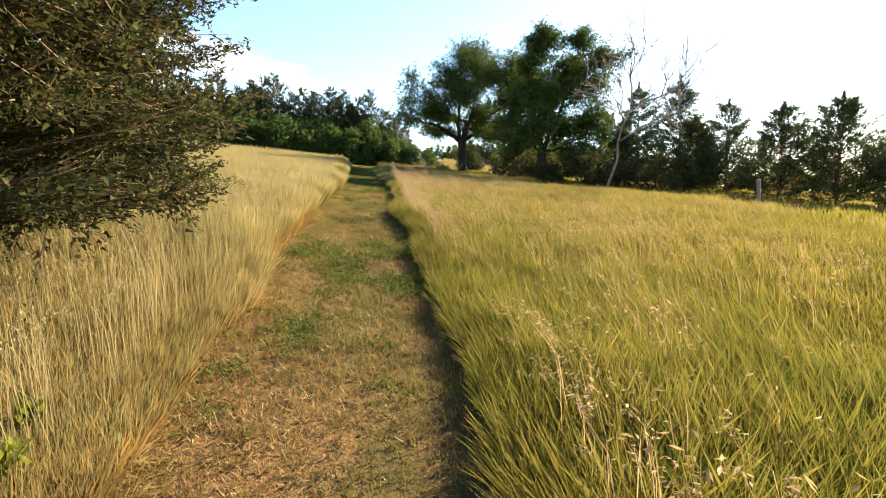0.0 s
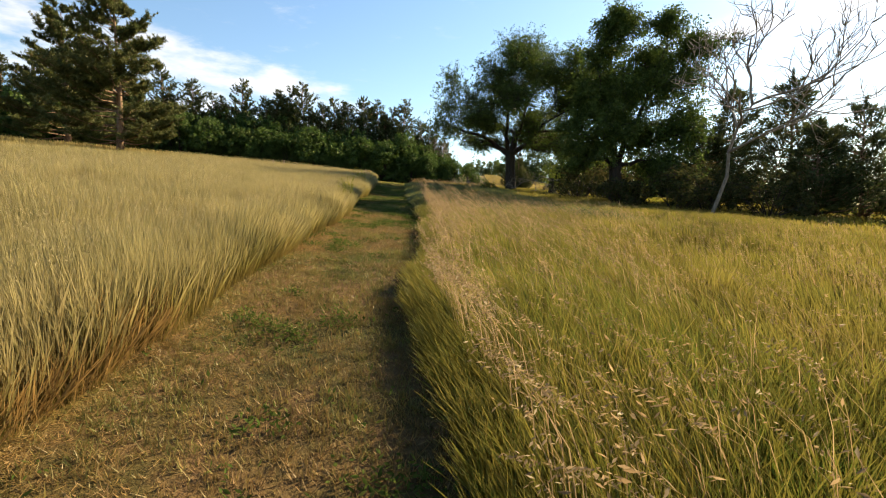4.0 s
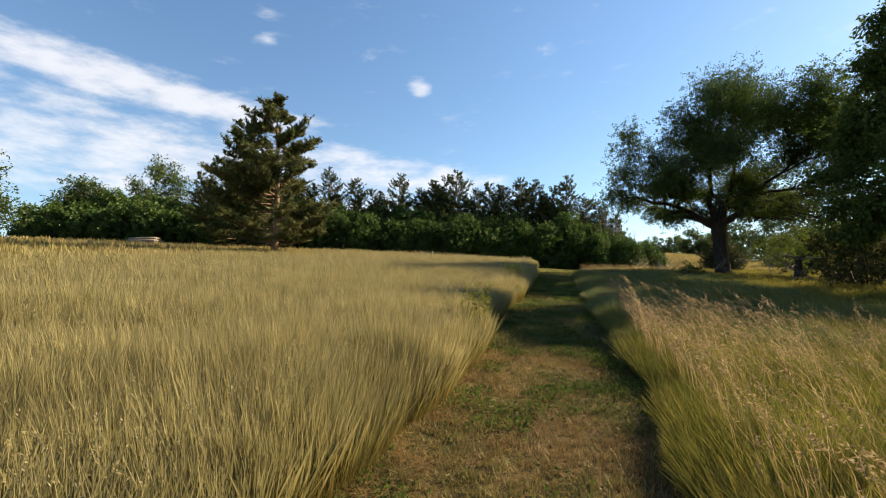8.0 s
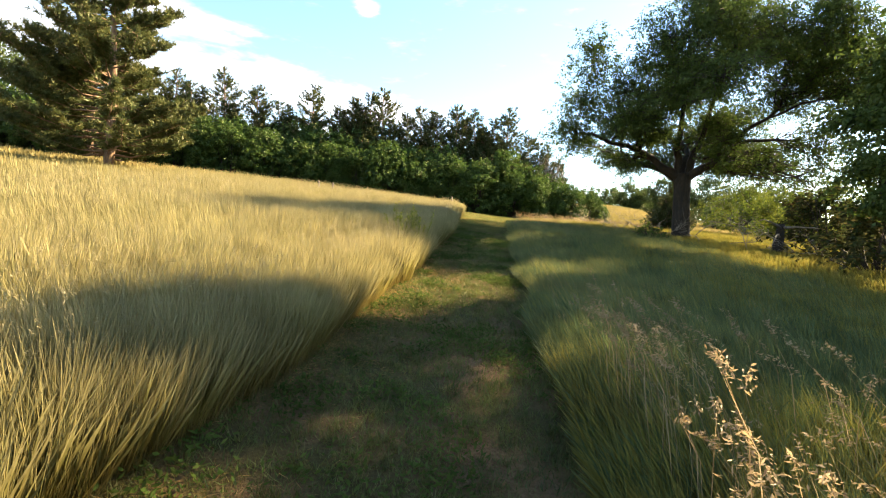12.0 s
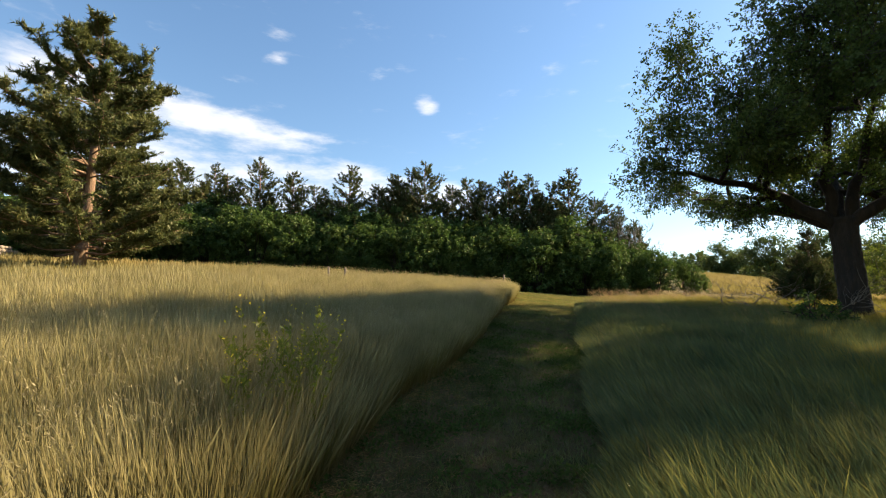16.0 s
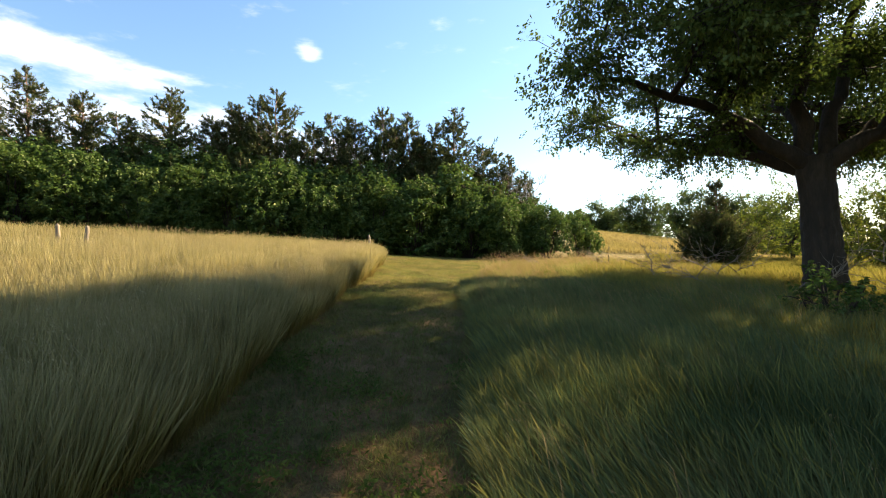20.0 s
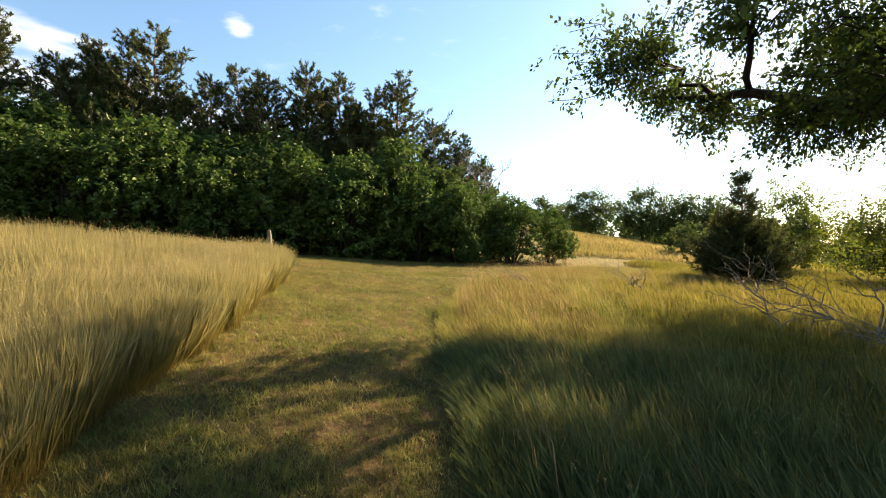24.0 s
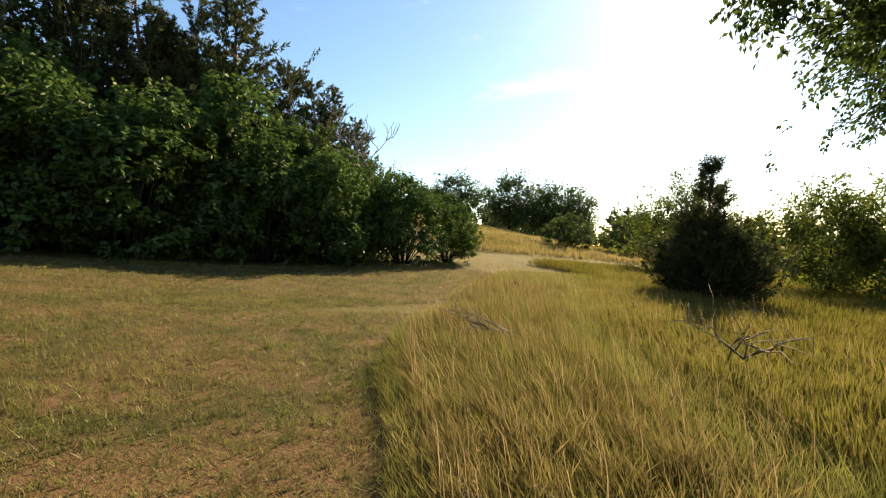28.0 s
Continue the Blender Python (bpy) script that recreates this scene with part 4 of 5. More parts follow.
def build_turf():
    rng = np.random.default_rng(21)
    for label, n, yr, xr, mat in (("short mown turf of dry straw and some green", 140000, (-0.5, 18.5), None, mat_turf), ("green mown turf, colour darkened for the shade of the trees", 130000, (17.5, 36.5), None, mat_turf_shade_green), ("short mown turf, golden green", 110000, (35.5, 47), None, mat_turf_gold), ("mown turf in front of the hedge", 190000, (42.5, 53), (-12.5, 0), mat_turf_gold), ("mown strip along the hedge", 50000, (32, 50), (-30, -12.5), mat_turf)):
        y = rng.uniform(*yr, n)
        if xr:
            x = rng.uniform(*xr, n)
            ok = is_mown(x, y) & ~((x > left_edge(y)) & (x < right_edge(y)) & (y < 46))
        else:
            a, b = left_edge(y), right_edge(y)
            x = a + (b - a) * rng.uniform(size=n)
            ok = is_mown(x, y)
        x, y = x[ok], y[ok]
        k = len(x) // 7
        who = rng.integers(0, k, len(x))
        ha = rng.uniform(size=k)[who]
        x, y = x[who] + rng.normal(size=len(x)) * 0.02, y[who] + rng.normal(size=len(x)) * 0.02
        c = clumpy(x, y, 2.3, 4.0) * 0.4 + clumpy(x, y, 7.0, 2.0) * 0.25 + 0.35 * ha ** 2
        s = Shape()
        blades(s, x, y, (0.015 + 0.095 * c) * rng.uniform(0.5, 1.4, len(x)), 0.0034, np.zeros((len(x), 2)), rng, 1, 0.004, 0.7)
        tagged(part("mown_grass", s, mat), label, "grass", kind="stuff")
    n = 130000
    y = rng.uniform(-0.3, 33, n)
    x = left_edge(y) + (right_edge(y) - left_edge(y)) * rng.uniform(size=n)
    ok = clumpy(x, y, 3.2, 9.0) * 0.5 + clumpy(x, y, 7.1, 3.0) * 0.5 + rng.normal(size=n) * 0.05 > np.interp(y, [1, 3, 6, 8, 12, 14.5, 33], [0.62, 0.54, 0.56, 0.7, 0.68, 0.54, 0.56])
    x, y = x[ok], y[ok]
    s = Shape()
    leaves(s, np.stack([x, y, land(x, y) + rng.uniform(0.01, 0.05, len(x))], 1), rng.normal(size=(len(x), 3)) * np.array([0.8, 0.8, 0.35]) + np.array([0, 0, 0.45]), 0.042, 0.008, rng)
    tagged(part("clover", s, mat_clover), "low green clover leaves in the mown path", "plant", kind="stuff")


build_turf()


def build_thatch():
    """Cut straw lying along the foot of the tall grass."""
    rng = np.random.default_rng(28)
    y = rng.uniform(-0.5, 30, 45000)
    x = left_edge(y) + 0.05 + 0.75 * rng.uniform(size=len(y)) ** 2.2
    ok = clumpy(x, y, 1.8, 6) + rng.normal(size=len(y)) * 0.12 > 0.42
    x, y = x[ok], y[ok]
    s = Shape()
    leaves(s, np.stack([x, y, land(x, y) + rng.uniform(0.005, 0.04, len(x))], 1), rng.normal(size=(len(x), 3)) * np.array([1, 1, 0.3]), 0.075, 0.0013, rng)
    tagged(part("straw", s, mat_brown), "reddish cut straw along the mown edge", "straw", kind="stuff")


build_thatch()

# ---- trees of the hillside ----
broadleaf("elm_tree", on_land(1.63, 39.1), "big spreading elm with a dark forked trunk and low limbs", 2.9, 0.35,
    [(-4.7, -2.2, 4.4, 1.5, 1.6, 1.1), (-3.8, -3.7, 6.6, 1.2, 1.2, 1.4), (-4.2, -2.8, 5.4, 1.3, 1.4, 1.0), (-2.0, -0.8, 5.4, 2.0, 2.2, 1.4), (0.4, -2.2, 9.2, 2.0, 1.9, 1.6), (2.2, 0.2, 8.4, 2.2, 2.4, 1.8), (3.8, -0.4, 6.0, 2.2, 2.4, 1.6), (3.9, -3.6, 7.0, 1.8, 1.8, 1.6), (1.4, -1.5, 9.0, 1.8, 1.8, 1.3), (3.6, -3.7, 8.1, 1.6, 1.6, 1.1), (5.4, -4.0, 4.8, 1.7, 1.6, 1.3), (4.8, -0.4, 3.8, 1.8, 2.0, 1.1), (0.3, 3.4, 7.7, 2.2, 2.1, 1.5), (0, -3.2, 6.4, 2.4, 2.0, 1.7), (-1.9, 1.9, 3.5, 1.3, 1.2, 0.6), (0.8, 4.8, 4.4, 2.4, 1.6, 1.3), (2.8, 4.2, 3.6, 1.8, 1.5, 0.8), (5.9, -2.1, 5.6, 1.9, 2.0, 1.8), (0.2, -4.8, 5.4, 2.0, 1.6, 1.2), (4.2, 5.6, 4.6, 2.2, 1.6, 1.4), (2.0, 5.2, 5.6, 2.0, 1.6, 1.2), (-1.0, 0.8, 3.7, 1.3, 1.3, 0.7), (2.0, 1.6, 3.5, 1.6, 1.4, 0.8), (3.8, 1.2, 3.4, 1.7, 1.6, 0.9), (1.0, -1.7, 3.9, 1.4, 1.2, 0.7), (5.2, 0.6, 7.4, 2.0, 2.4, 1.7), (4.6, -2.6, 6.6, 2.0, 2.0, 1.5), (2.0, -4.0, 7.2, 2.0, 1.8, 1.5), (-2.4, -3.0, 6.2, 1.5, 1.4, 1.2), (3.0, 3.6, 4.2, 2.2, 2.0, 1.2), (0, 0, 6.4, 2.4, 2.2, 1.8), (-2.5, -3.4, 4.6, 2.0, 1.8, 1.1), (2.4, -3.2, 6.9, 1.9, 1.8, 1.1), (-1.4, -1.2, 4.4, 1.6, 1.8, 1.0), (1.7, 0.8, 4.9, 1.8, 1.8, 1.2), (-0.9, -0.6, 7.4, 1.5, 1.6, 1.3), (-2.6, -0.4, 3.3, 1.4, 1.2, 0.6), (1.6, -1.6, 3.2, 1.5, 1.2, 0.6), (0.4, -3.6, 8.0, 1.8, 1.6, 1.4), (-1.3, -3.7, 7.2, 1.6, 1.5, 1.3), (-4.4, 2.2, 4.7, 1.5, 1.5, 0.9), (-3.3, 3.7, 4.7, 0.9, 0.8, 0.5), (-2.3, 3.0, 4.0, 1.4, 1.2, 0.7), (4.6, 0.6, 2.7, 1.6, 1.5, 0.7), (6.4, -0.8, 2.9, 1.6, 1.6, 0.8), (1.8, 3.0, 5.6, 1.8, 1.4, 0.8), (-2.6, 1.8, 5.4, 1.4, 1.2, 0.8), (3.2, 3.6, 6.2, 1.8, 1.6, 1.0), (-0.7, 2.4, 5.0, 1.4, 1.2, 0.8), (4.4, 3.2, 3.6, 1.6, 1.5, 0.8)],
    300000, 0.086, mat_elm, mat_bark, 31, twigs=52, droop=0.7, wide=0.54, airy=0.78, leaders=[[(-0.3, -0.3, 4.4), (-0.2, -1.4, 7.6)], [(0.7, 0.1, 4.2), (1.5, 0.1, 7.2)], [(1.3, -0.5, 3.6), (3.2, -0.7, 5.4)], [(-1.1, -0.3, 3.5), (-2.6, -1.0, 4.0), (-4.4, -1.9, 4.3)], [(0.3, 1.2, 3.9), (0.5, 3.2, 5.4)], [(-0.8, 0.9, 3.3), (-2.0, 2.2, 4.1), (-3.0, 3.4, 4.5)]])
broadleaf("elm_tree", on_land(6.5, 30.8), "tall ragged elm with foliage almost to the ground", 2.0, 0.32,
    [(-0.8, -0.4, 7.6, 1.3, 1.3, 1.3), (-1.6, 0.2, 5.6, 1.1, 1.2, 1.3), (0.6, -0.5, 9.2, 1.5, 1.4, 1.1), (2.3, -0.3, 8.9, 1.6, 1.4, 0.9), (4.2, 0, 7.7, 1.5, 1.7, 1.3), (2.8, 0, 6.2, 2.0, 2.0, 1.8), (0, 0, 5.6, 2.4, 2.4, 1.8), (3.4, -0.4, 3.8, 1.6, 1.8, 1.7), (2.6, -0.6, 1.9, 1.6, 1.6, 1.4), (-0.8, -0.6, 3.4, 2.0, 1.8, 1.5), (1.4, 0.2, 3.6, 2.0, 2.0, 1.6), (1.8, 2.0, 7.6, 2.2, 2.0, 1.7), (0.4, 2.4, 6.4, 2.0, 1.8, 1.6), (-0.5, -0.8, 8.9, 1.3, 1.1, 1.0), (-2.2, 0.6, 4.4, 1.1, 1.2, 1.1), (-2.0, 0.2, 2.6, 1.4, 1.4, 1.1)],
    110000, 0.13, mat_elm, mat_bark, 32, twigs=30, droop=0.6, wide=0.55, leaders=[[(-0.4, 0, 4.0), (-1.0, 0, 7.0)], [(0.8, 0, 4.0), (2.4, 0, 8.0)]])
bare_tree("dead_tree", on_land(9.0, 26.0), "bare dead tree with thin crooked grey limbs", 11.5, 37, 0.5, 5, 0.085, (0.12, 0))
pine(on_land(-21.7, 32.0), "tall pine with orange-brown trunk standing in the meadow", 9.8, 3.2, 41)
pine(on_land(-29.5, 36.8), "second pine behind, dark and broad", 9.8, 3.3, 42)

cedar("cedar_tree", on_land(-3.6, 2.5), "old cedar with brown-green sprays beside the path", 6.0, 2.4, 700, 51, mat_cedar_near, mat_old_bark, 0.044, 0.0105, 640, 0.15, 0.0, power=0.16, fans=24)
old_cedar("cedar_tree", on_land(2.8, 48.1), "small dark cedar standing alone in the grass", 3.5, ((0.12, 0, 1.0, 0.75), (-0.35, 0.1, 0.64, 1.3), (0.32, -0.2, 0.56, 1.3), (0.0, 0.4, 0.58, 1.2), (-0.1, -0.45, 0.5, 1.2)), 52, 160, 84, 0.1, 0.019, 0.04, 0.75)

rng = random.Random(5)
for x, y, h, r in ((14.6, 35.4, 7.6, 2.2), (17.0, 34.0, 8.0, 2.4), (19.0, 31.5, 6.2, 2.3), (20.5, 28.5, 5.8, 2.3), (21.5, 25.5, 6.0, 2.3), (12.0, 33.5, 5.0, 2.0), (16.5, 31.0, 5.0, 2.2), (24.0, 24.0, 6.0, 2.4)):
    cedar("cedar_tree", on_land(x, y), "dark cedar in the row along the slope", h, r * 1.2, 150, int(x * 10), None, None, 0.26, 0.034, 80, 0.02, 0.4, group="cedars along the slope", power=0.65)

# hedge of shrubs, and the cedars behind it


def discard(ob):
    for o in list(ob.children_recursive) + [ob]:
        bpy.data.objects.remove(o)


near_kinds = [shrub("hedge_shrub", (0, 0, -500), "dense leafy shrub in the long hedge", 3.9, 3.4, 4.5, 11500, 0.17, mat_hedge, 60 + i, group="shrubs of the long hedge", lumps=26, foot=0.02) for i in range(4)]
far_kinds = [shrub("hedge_shrub", (0, 0, -500), "dense leafy shrub in the long hedge", 4.0, 3.4, 4.5, 5200, 0.25, mat_hedge, 64 + i, group="shrubs of the long hedge", lumps=22, foot=0.02) for i in range(2)]
for i in range(26):
    x = -1.8 - i * 2.05
    for row in range(4):
        if row and i == 0 or row == 2 and i < 2 or row == 3 and i < 3:
            continue
        px = x + rng.uniform(-0.4, 0.4) - (0, 0.9, 1.8, 1.1)[row]
        py = hedge_front(x) + 1.6 + (0, 1.7, 3.3, 0.9)[row] + rng.uniform(-0.35, 0.35)
        sc = (0.6, 0.76, 0.9, 1.0)[min(i, 3)] * rng.uniform(0.84, 1.12) * (0.92, 1.06, 1.2, 0.72)[row]
        k = near_kinds[(i + 2 * row) % 4] if i < 14 and row != 2 else far_kinds[i % 2]
        c = copy_thing(k, pose(*on_land(px, py), 0, 0, rng.uniform(0, 360)))
        c.scale = (sc, sc, sc * rng.uniform(0.93, 1.07))

spires = [old_cedar("cedar_tree", (0, 0, -500), "tall dark cedar rising behind the hedge", 8.8, tops, 70 + i, 150, 92, 0.17, 0.031, 0.2, 0.82, group="cedars behind the hedge") for i, tops in enumerate((
    ((0, 0, 1.0, 3.0), (0.9, 0.3, 0.82, 2.2), (-0.7, -0.3, 0.9, 2.2)),
    ((0, 0, 0.97, 3.6), (-0.5, 0.4, 0.75, 2.4)),
    ((0.5, 0, 1.0, 2.7), (-0.7, 0.1, 0.94, 2.6), (0.1, -0.8, 0.76, 2.2)),
    ((0, 0, 1.0, 3.3), (0.6, -0.5, 0.7, 2.4))))]
for i, (x, h) in enumerate(((-4.6, 0.62), (-5.9, 0.76), (-7.1, 0.84), (-8.65, 1.04), (-10.2, 0.93), (-11.4, 1.0), (-12.8, 1.03), (-14.2, 0.9), (-15.4, 0.96), (-16.8, 0.9), (-18.4, 1.05), (-19.8, 1.0), (-20.7, 0.92), (-21.7, 0.86), (-23.5, 0.98), (-25.8, 0.8), (-27.8, 0.93), (-30.0, 1.0), (-32.0, 0.85), (-34.0, 0.95), (-36.5, 1.0), (-39.0, 0.85), (-42.0, 0.9))):
    c = copy_thing(spires[(3, 2, 1, 3, 2, 0, 1)[i % 7]], pose(*on_land(x, 60.0 + 0.4 * x + rng.uniform(-0.5, 0.5)), 0, 0, rng.uniform(0, 360)))
    c.scale = (h * 1.0, h * 1.0, h)
for k in near_kinds + far_kinds + spires:
    discard(k)

# trees beyond the meadow
broadleaf("tree", on_land(-51.6, 44.5), "tall broadleaf tree rising over the hedge", 3.0, 0.35, [(4, 0, 3.6, 2.4, 2, 2), (-4, 0, 3.6, 2.4, 2, 2), (-2, 0, 6.5, 2.4, 2.4, 2.0), (1.5, 0, 8.6, 2.4, 2.4, 1.8), (3.2, 0, 6.4, 2.2, 2.2, 2.0), (0, 0, 4.8, 3, 3, 1.8)], 9000, 0.3, mat_far_tree, mat_bark, 81, twigs=20)
broadleaf("tree", on_land(-54.6, 38.7), "rounded broadleaf tree over the hedge", 2.5, 0.3, [(-2, 0, 4.8, 2.4, 2.4, 1.6), (1.5, 0, 5.4, 2.6, 2.4, 1.7), (0, 0, 4.0, 3, 3, 1.8), (3.4, 0.5, 4.2, 2, 2, 1.5)], 8000, 0.3, mat_far_tree, mat_bark, 82, twigs=20)
broadleaf("tree", on_land(-38.5, 25.0), "leafy tree at the meadow's edge, green to the ground", 1.2, 0.2, [(-1.5, 0, 3.6, 2.0, 2.0, 1.6), (1.0, 0, 3.0, 2.0, 2.0, 1.8), (0, 0, 4.6, 1.8, 1.8, 1.2), (1.6, 0, 1.4, 1.6, 1.8, 1.3), (-1.2, 0, 1.4, 1.8, 1.8, 1.3)], 9000, 0.2, mat_far_tree, mat_bark, 83, twigs=20)
broadleaf("tree", on_land(-42.0, 22.0), "leafy tree at the meadow's edge", 1.2, 0.2, [(-1.5, 0, 3.6, 2.4, 2.0, 1.6), (1.0, 0, 3.8, 2.0, 2.0, 1.8), (0, 0, 5.4, 2.0, 1.8, 1.4), (1.6, 0, 1.6, 2.0, 1.8, 1.4), (-1.2, 0, 1.6, 2.0, 1.8, 1.4)], 7000, 0.24, mat_far_tree, mat_bark, 84, twigs=20)
for x, y, k, sd3 in ((9.8, 50.4, 1.0, 85), (12.6, 46.4, 0.85, 87), (9.0, 55.6, 1.1, 89), (11.4, 49.4, 1.05, 90)):
    broadleaf("locust_tree", on_land(x, y), "small yellow-green tree with low arching branches", 1.1 * k, 0.1, [(-1.5 * k, 0.3, 1.2 * k, 1.3 * k, 1.2 * k, 0.9 * k), (1.5 * k, 0, 1.2 * k, 1.3 * k, 1.2 * k, 0.9 * k), (-1.6 * k, 0, 2.3 * k, 1.5 * k, 1.3 * k, 1.0 * k), (1.2 * k, 0.2, 2.5 * k, 1.4 * k, 1.3 * k, 1.0 * k), (0, 0, 3.3 * k, 1.4 * k, 1.3 * k, 0.9 * k), (0.3, -1.0 * k, 1.9 * k, 1.5 * k, 1.0 * k, 0.8 * k), (-0.9 * k, -0.6, 0.7 * k, 1.3 * k, 1.1 * k, 0.6 * k), (1.0 * k, 0.5, 0.7 * k, 1.3 * k, 1.1 * k, 0.6 * k)], 9500, 0.14, mat_light, mat_bark, sd3, twigs=22, wide=0.45, group="small yellow-green trees")
for x, y, h, sd3 in ((13.0, 84.0, 1.18, 91), (16.5, 83.0, 1.13, 92), (19.0, 82.5, 1.18, 93), (9.0, 90.0, 1.18, 94), (5.0, 97.0, 1.1, 95), (24.0, 92.0, 1.0, 96)):
    broadleaf("tree", on_land(x, y), "distant round-headed tree on the rise", 1.2 * h, 0.16, [(-1.7 * h, 0, 2.9 * h, 1.7 * h, 1.8, 1.5 * h), (1.7 * h, 0, 3.1 * h, 1.8 * h, 1.8, 1.6 * h), (0, 0, 4.4 * h, 2.0 * h, 1.6, 1.1 * h), (0, 0, 2.6 * h, 1.8, 1.8, 1.4), (-0.9, 0.4, 1.5, 1.7, 1.5, 1.1), (1.1, -0.3, 1.4, 1.6, 1.5, 1.0)], 7000, 0.3, mat_far_tree, mat_bark, sd3, twigs=24, group="distant trees on the rise")
for x, y, h in ((34, 96, 6), (37, 97, 6.5), (40, 97, 6), (43, 95, 6), (46, 93, 6), (32, 72, 4.5), (35, 70, 4.5), (38, 68, 4.5), (42, 66, 4.5), (46, 63, 5), (50, 60, 5)):
    cedar("cedar_tree", on_land(x, y), "dark cedar far down the slope", h, h * 0.36, 70, int(x * 7 + y), None, None, 0.6, 0.11, 22, 0.02, 0.4, group="cedars far down the slope", power=0.6)


thickets = [shrub("thicket", (0, 0, -500), "grey-green thicket of far trees along the field", 7.5, 5.0, 4.6, 3600, 0.36, mat_far_tree, 120 + i, group="thickets beyond the field", category="thicket", lumps=18) for i in range(2)]
for i, (x, y, k) in enumerate(((-2.0, 101, 1.0), (2.5, 103, 1.1), (7.0, 101, 1.2), (11.5, 102, 1.1), (16, 101, 1.2), (21, 99, 1.1), (26, 98, 1.2), (31, 101, 1.1), (9.5, 66.5, 0.6), (14.5, 66.0, 0.65), (20.0, 65.0, 0.7), (25.5, 62.0, 0.7), (24.0, 52.0, 0.6), (29.0, 54.0, 0.7))):
    c = copy_thing(thickets[i % 2], pose(*on_land(x, y), 0, 0, rng.uniform(0, 360)))
    c.scale = (k, k, k * rng.uniform(0.85, 1.15))
for k in thickets:
    discard(k)


def far_woods():
    """Treeline of the far distance, all round but for the near hillside."""
    rng = np.random.default_rng(99)
    s = Shape()
    for _ in range(520):
        b = rng.uniform(-2.6, 2.6)
        d = rng.uniform(170, 420)
        x, y = d * math.sin(b + 0.9), d * math.cos(b + 0.9)
        z, h, w = float(land(x, y)), rng.uniform(6, 11), rng.uniform(4, 8)
        k = 44
        dirs = unit(rng.normal(size=(k, 3)))
        p = np.array([x, y, z + h * 0.5]) + dirs * np.array([w, w, h * 0.55]) * rng.uniform(0.5, 1.0, (k, 1))
        leaves(s, p, dirs + rng.normal(size=(k, 3)) * 0.7, 2.6, 1.1, rng)
    tagged(part("far_woods", s, mat_far_tree), "hazy treeline of distant woods", "trees", kind="stuff")


far_woods()
bare_tree("dead_tree", on_land(-3.6, 57.5), "pale bare sapling at the end of the hedge", 7.5, 36, 0.5, 5, 0.06, (0.1, 0))
shrub("bush", on_land(0.0, 35.9), "low dark bush at the foot of the elm", 1.1, 1.0, 0.85, 1800, 0.07, mat_hedge, 101, category="bush")
for x, y, w, h, sd3 in ((8.5, 28.0, 3.0, 2.2, 102), (10.5, 29.5, 3.2, 2.6, 103), (12.5, 28.0, 3.0, 2.2, 104), (8.2, 33.0, 3.0, 2.4, 105), (6.2, 29.0, 2.4, 1.5, 106), (4.9, 31.6, 2.8, 2.2, 107), (6.6, 34.0, 3.2, 2.0, 108), (5.8, 36.3, 3.2, 2.7, 109), (7.7, 36.8, 3.0, 2.6, 110)):
    shrub("bush", on_land(x, y), "dark tangled bush under the trees", w, w, h, 3000, 0.14, mat_cedar_near, sd3, category="bush", group="bushes under the trees")


# ---- small things ----


def weed(at, label, height, seed, flowers=True, stalks=5, leaf=0.06):
    """Upright broad-leaved weed, some with yellow flower heads."""
    rng = np.random.default_rng(seed)
    ob = thing("weed", at, label, "plant", "weeds in the grass")
    lf, fl = Shape(), Shape()
    for _ in range(stalks):
        st = Shape()
        a = rng.uniform(0, 6.283)
        top = np.array([math.cos(a) * 0.3 * height * rng.uniform(0.2, 1), math.sin(a) * 0.3 * height * rng.uniform(0.2, 1), height * rng.uniform(0.7, 1.1)])
        ln = bend((top[0] * 0.1, top[1] * 0.1, -0.03), top, 0.1, rng, 6, 0.04)
        tube(st, ln, np.linspace(0.004, 0.0015, 6), 4)
        for _ in range(3):
            q = ln[rng.integers(2, 5)]
            tube(st, bend(q, q + np.array([rng.normal() * 0.08, rng.normal() * 0.08, 0.16]) * height, 0.1, rng, 4, 0.05), np.linspace(0.002, 0.001, 4), 3)
        part("stalk", st, mat_weed, ob)
        n = 46
        u = rng.uniform(0.15, 1.0, n)
        p = np.stack([np.interp(u, np.linspace(0, 1, 6), ln[:, j]) for j in range(3)], 1)
        d = rng.normal(size=(n, 3)) + np.array([0, 0, 0.7])
        leaves(lf, p, d, leaf, leaf * 0.17, rng)
        if flowers and rng.uniform() < 0.6:
            n = 12
            p = ln[-1] + rng.normal(size=(n, 3)) * np.array([0.03, 0.03, 0.08]) - np.array([0, 0, 0.05])
            leaves(fl, p, rng.normal(size=(n, 3)) + np.array([0, 0, 0.4]), 0.018, 0.006, rng)
    tagged(part("leafage", lf, mat_weed, ob), kind="stuff")
    if fl.v:
        tagged(part("flower_head", fl, mat_flower, ob, "small bright yellow flowers"), kind="stuff")
    return ob


for i, (x, y, h) in enumerate(((-3.72, 17.55, 0.85), (-3.9, 17.35, 0.75), (-5.4, 25.3, 1.05), (-5.2, 25.05, 0.95), (-5.65, 25.1, 0.9), (-5.4, 24.8, 0.8))):
    weed(on_land(x, y, 0.0), "leafy weed with yellow flowers at the edge of the tall grass", h, 200 + i, True, 6 if i < 2 else 8, 0.05)
for i, (x, y, h) in enumerate(((-1.6, 1.6, 0.22), (-1.75, 1.9, 0.2), (-3.8, 40.6, 0.22))):
    weed(on_land(x, y, 0.0), "low green broad-leaved weed among the grass", h, 230 + i, False, 5, 0.07)


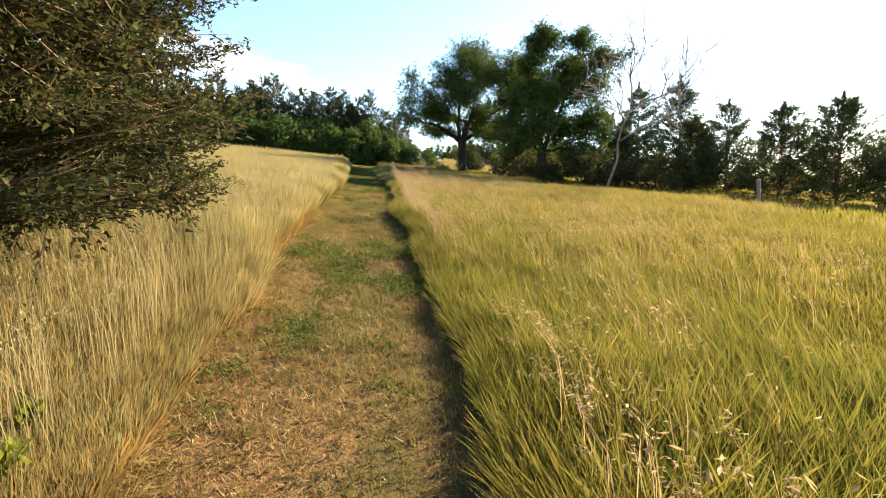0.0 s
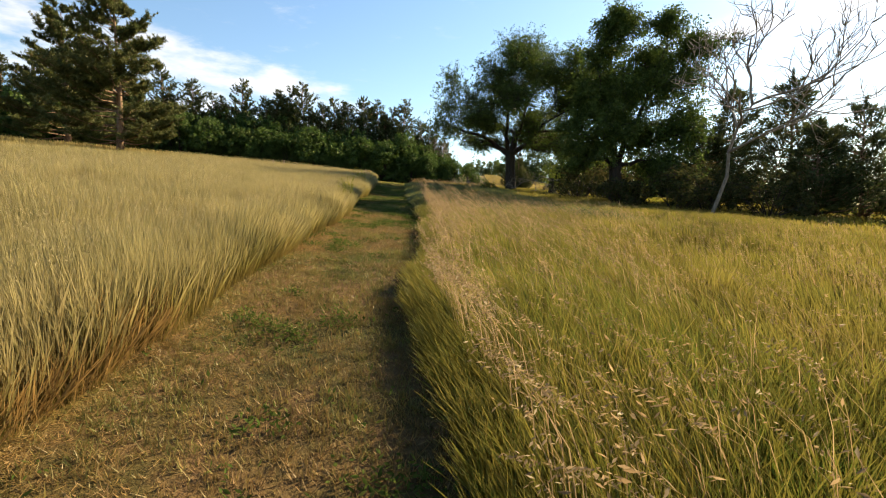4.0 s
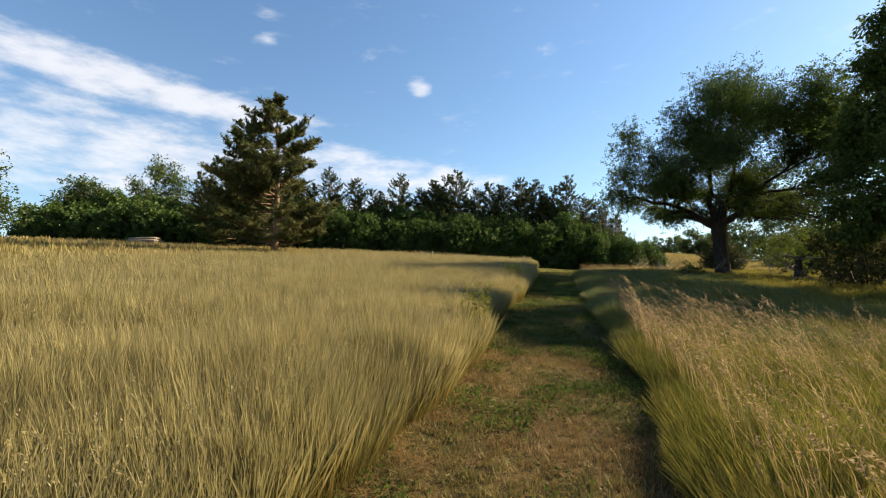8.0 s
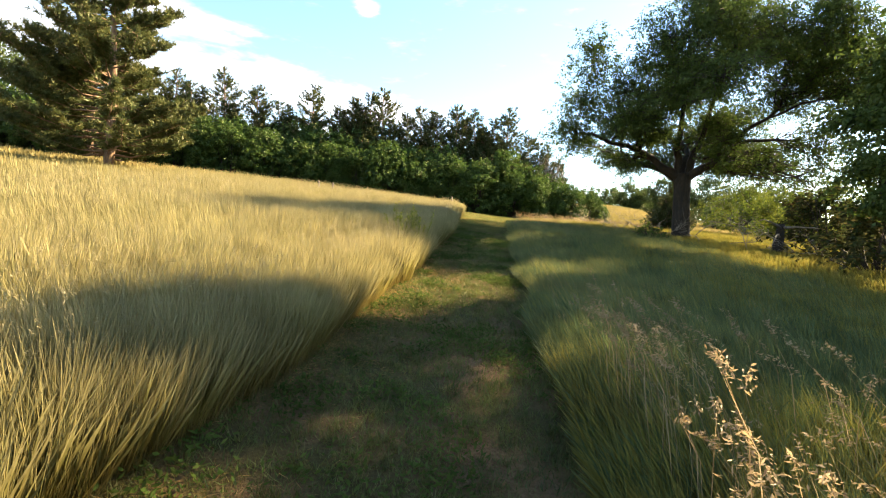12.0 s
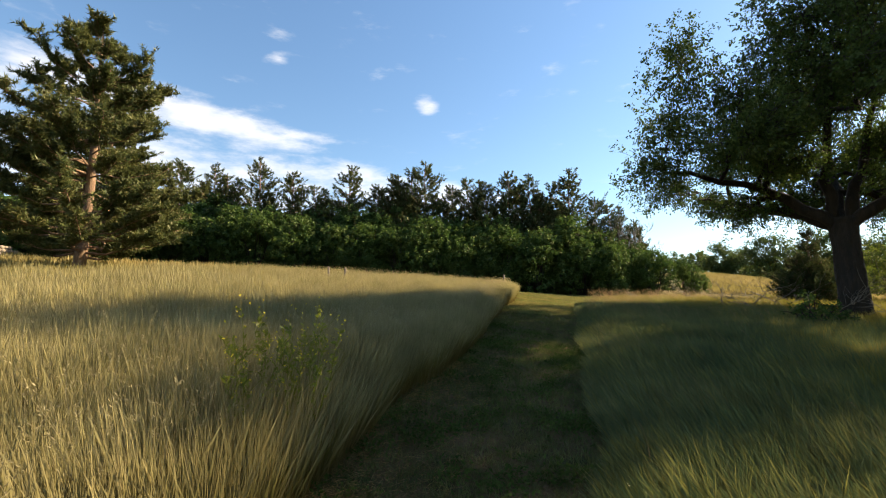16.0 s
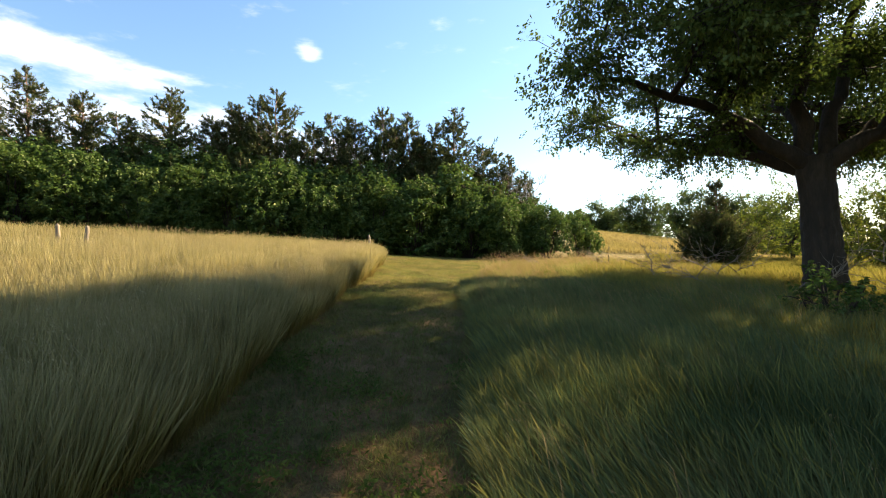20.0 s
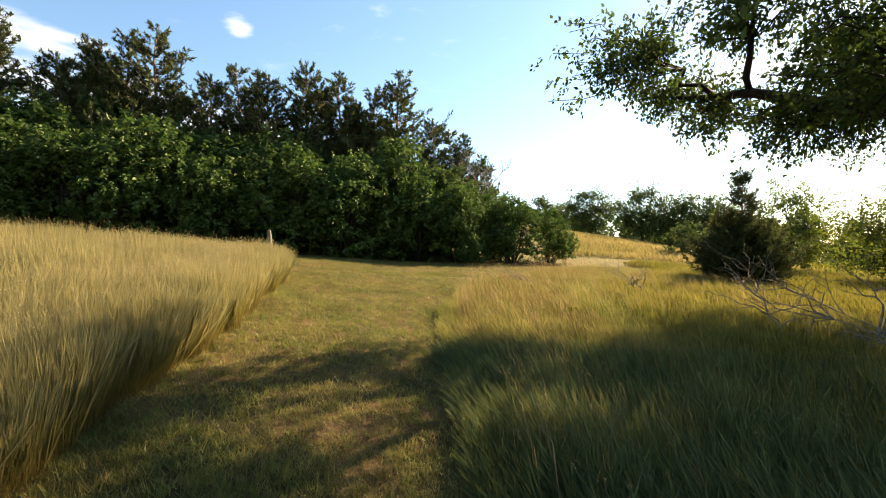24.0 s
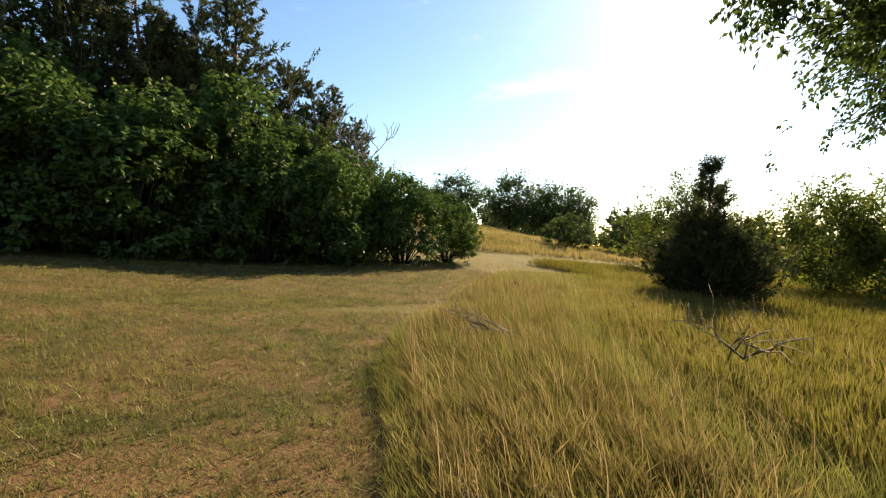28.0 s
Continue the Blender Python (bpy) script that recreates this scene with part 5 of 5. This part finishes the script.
def post(x, y, h, r, seed, label):
    """Weathered round fence post with a worn, slanted top."""
    rng = np.random.default_rng(seed)
    s = Shape()
    z = np.array([-0.3, 0, 0.3, 0.6, 0.9, 0.98, 1.0]) * h
    tube(s, np.stack([0.03 * z + rng.normal(size=7) * 0.003, 0.02 * z, z], 1), r * np.array([1, 1.04, 1, 0.98, 0.95, 0.85, 0.55]), 10, 0.05, rng)
    ob = part("fence_post", s, mat_post, smooth=True)
    ob.matrix_basis = pose(x, y, float(land(x, y)), rng.uniform(-3, 3), rng.uniform(-3, 3), rng.uniform(0, 360))
    tagged(ob, label, "post", "fence posts")


post(-10.0, 44.5, 0.95, 0.05, 1, "pale weathered fence post at the corner of the tall grass")
for k, x in enumerate((-13.8, -14.5)):
    post(x, 36.8, 0.85, 0.045, 2 + k, "thin weathered stake standing in the golden grass")
post(14.5, 21.4, 1.25, 0.09, 12, "grey fence post below the cedars")


def snag(x, y, h, r, seed):
    """Broken dead trunk."""
    rng = np.random.default_rng(seed)
    ob = thing("tree_stump", on_land(x, y), "broken dead stump among fallen branches", "stump")
    s = Shape()
    z = np.linspace(-0.1, h, 6)
    tube(s, np.stack([0.12 * z, 0.05 * z, z], 1), r * np.array([1.4, 1.1, 1, 0.95, 0.9, 0.6]), 10, 0.09, rng)
    part("trunk", s, mat_bark, ob, smooth=True)
    for k in range(3):
        b = Shape()
        a = rng.uniform(0, 6.283)
        tube(b, bend((0.1 * h, 0, h * rng.uniform(0.4, 0.9)), (math.cos(a) * 1.2, math.sin(a) * 1.2, h * rng.uniform(0.2, 1.1)), 0.2, rng, 6, 0.1), np.linspace(0.05, 0.012, 6), 6)
        part("broken_limb", b, mat_dead, ob, smooth=True)


snag(3.84, 35.2, 1.15, 0.16, 5)


def fallen_branch(x, y, length, seed, turn, rise=0.35):
    rng = np.random.default_rng(seed)
    ob = thing("fallen_branch", on_land(x, y, 0.0), "grey dead branch fallen in the grass", "branch", "fallen branches", turn)
    s = Shape()
    ln = bend((0, 0, 0.02), (length, 0, rise * length), 0.2, rng, 8, 0.06)
    tube(s, ln, np.linspace(0.014, 0.005, 8) * (0.6 + 0.35 * length), 6)
    stem = part("stem", s, mat_dead, ob, smooth=True)
    for k in range(7):
        t = Shape()
        i = rng.integers(1, 7)
        d = unit(np.array([rng.uniform(0.3, 1), rng.normal() * 0.8, rng.uniform(0.1, 0.9)])) * length * rng.uniform(0.25, 0.5)
        tl = bend(ln[i], ln[i] + d, 0.1, rng, 5, 0.1)
        tube(t, tl, np.linspace(0.011, 0.003, 5), 4)
        for _ in range(3):
            q = tl[rng.integers(1, 5)]
            tube(t, bend(q, q + d * rng.uniform(0.3, 0.6) + rng.normal(size=3) * 0.12 * length, 0.1, rng, 4, 0.1), np.linspace(0.006, 0.002, 4), 3)
        part("twig", t, mat_dead, stem)


rb = random.Random(8)
for k, (x, y, L) in enumerate(((-1.5, 39.6, 1.6), (-1.0, 39.0, 1.8), (-0.4, 39.8, 1.7), (0.4, 38.2, 1.5), (-1.7, 43.3, 1.3), (-3.6, 43.9, 1.0), (1.8, 36.8, 2.2), (2.6, 36.2, 2.4), (3.4, 35.6, 2.2), (4.4, 34.6, 2.4), (5.2, 33.8, 2.2), (3.0, 34.8, 2.0), (4.8, 33.0, 2.2), (0.6, 40.6, 1.8), (-0.6, 38.2, 1.4))):
    fallen_branch(x, y, L, 300 + k, rb.uniform(0, 360), rb.uniform(0.15, 0.5))


def log_pile(x, y, turn):
    ob = thing("log_pile", on_land(x, y, 0.0), "low pile of pale cut logs below the hedge", "logs", "", turn)
    rng = np.random.default_rng(12)
    for row, n in enumerate((6, 5, 3)):
        for k in range(n):
            s = Shape()
            tube(s, np.array([[-1.2, 0, 0], [-0.4, 0, 0], [0.4, 0, 0], [1.2, 0, 0]]) + np.array([rng.uniform(-0.1, 0.1), (k - n / 2) * 0.26, 0.13 + row * 0.22]), [0.12, 0.125, 0.12, 0.118], 9, 0.03, rng)
            part("log", s, mat_post, ob, smooth=True)


log_pile(-40.5, float(hedge_front(-40.5)) - 1.2, 20)

shrub("bush", on_land(-3.85, 8.2), "dark green weedy bush in the golden grass", 0.75, 0.7, 0.78, 1300, 0.06, mat_weed_dark, 140, category="bush")
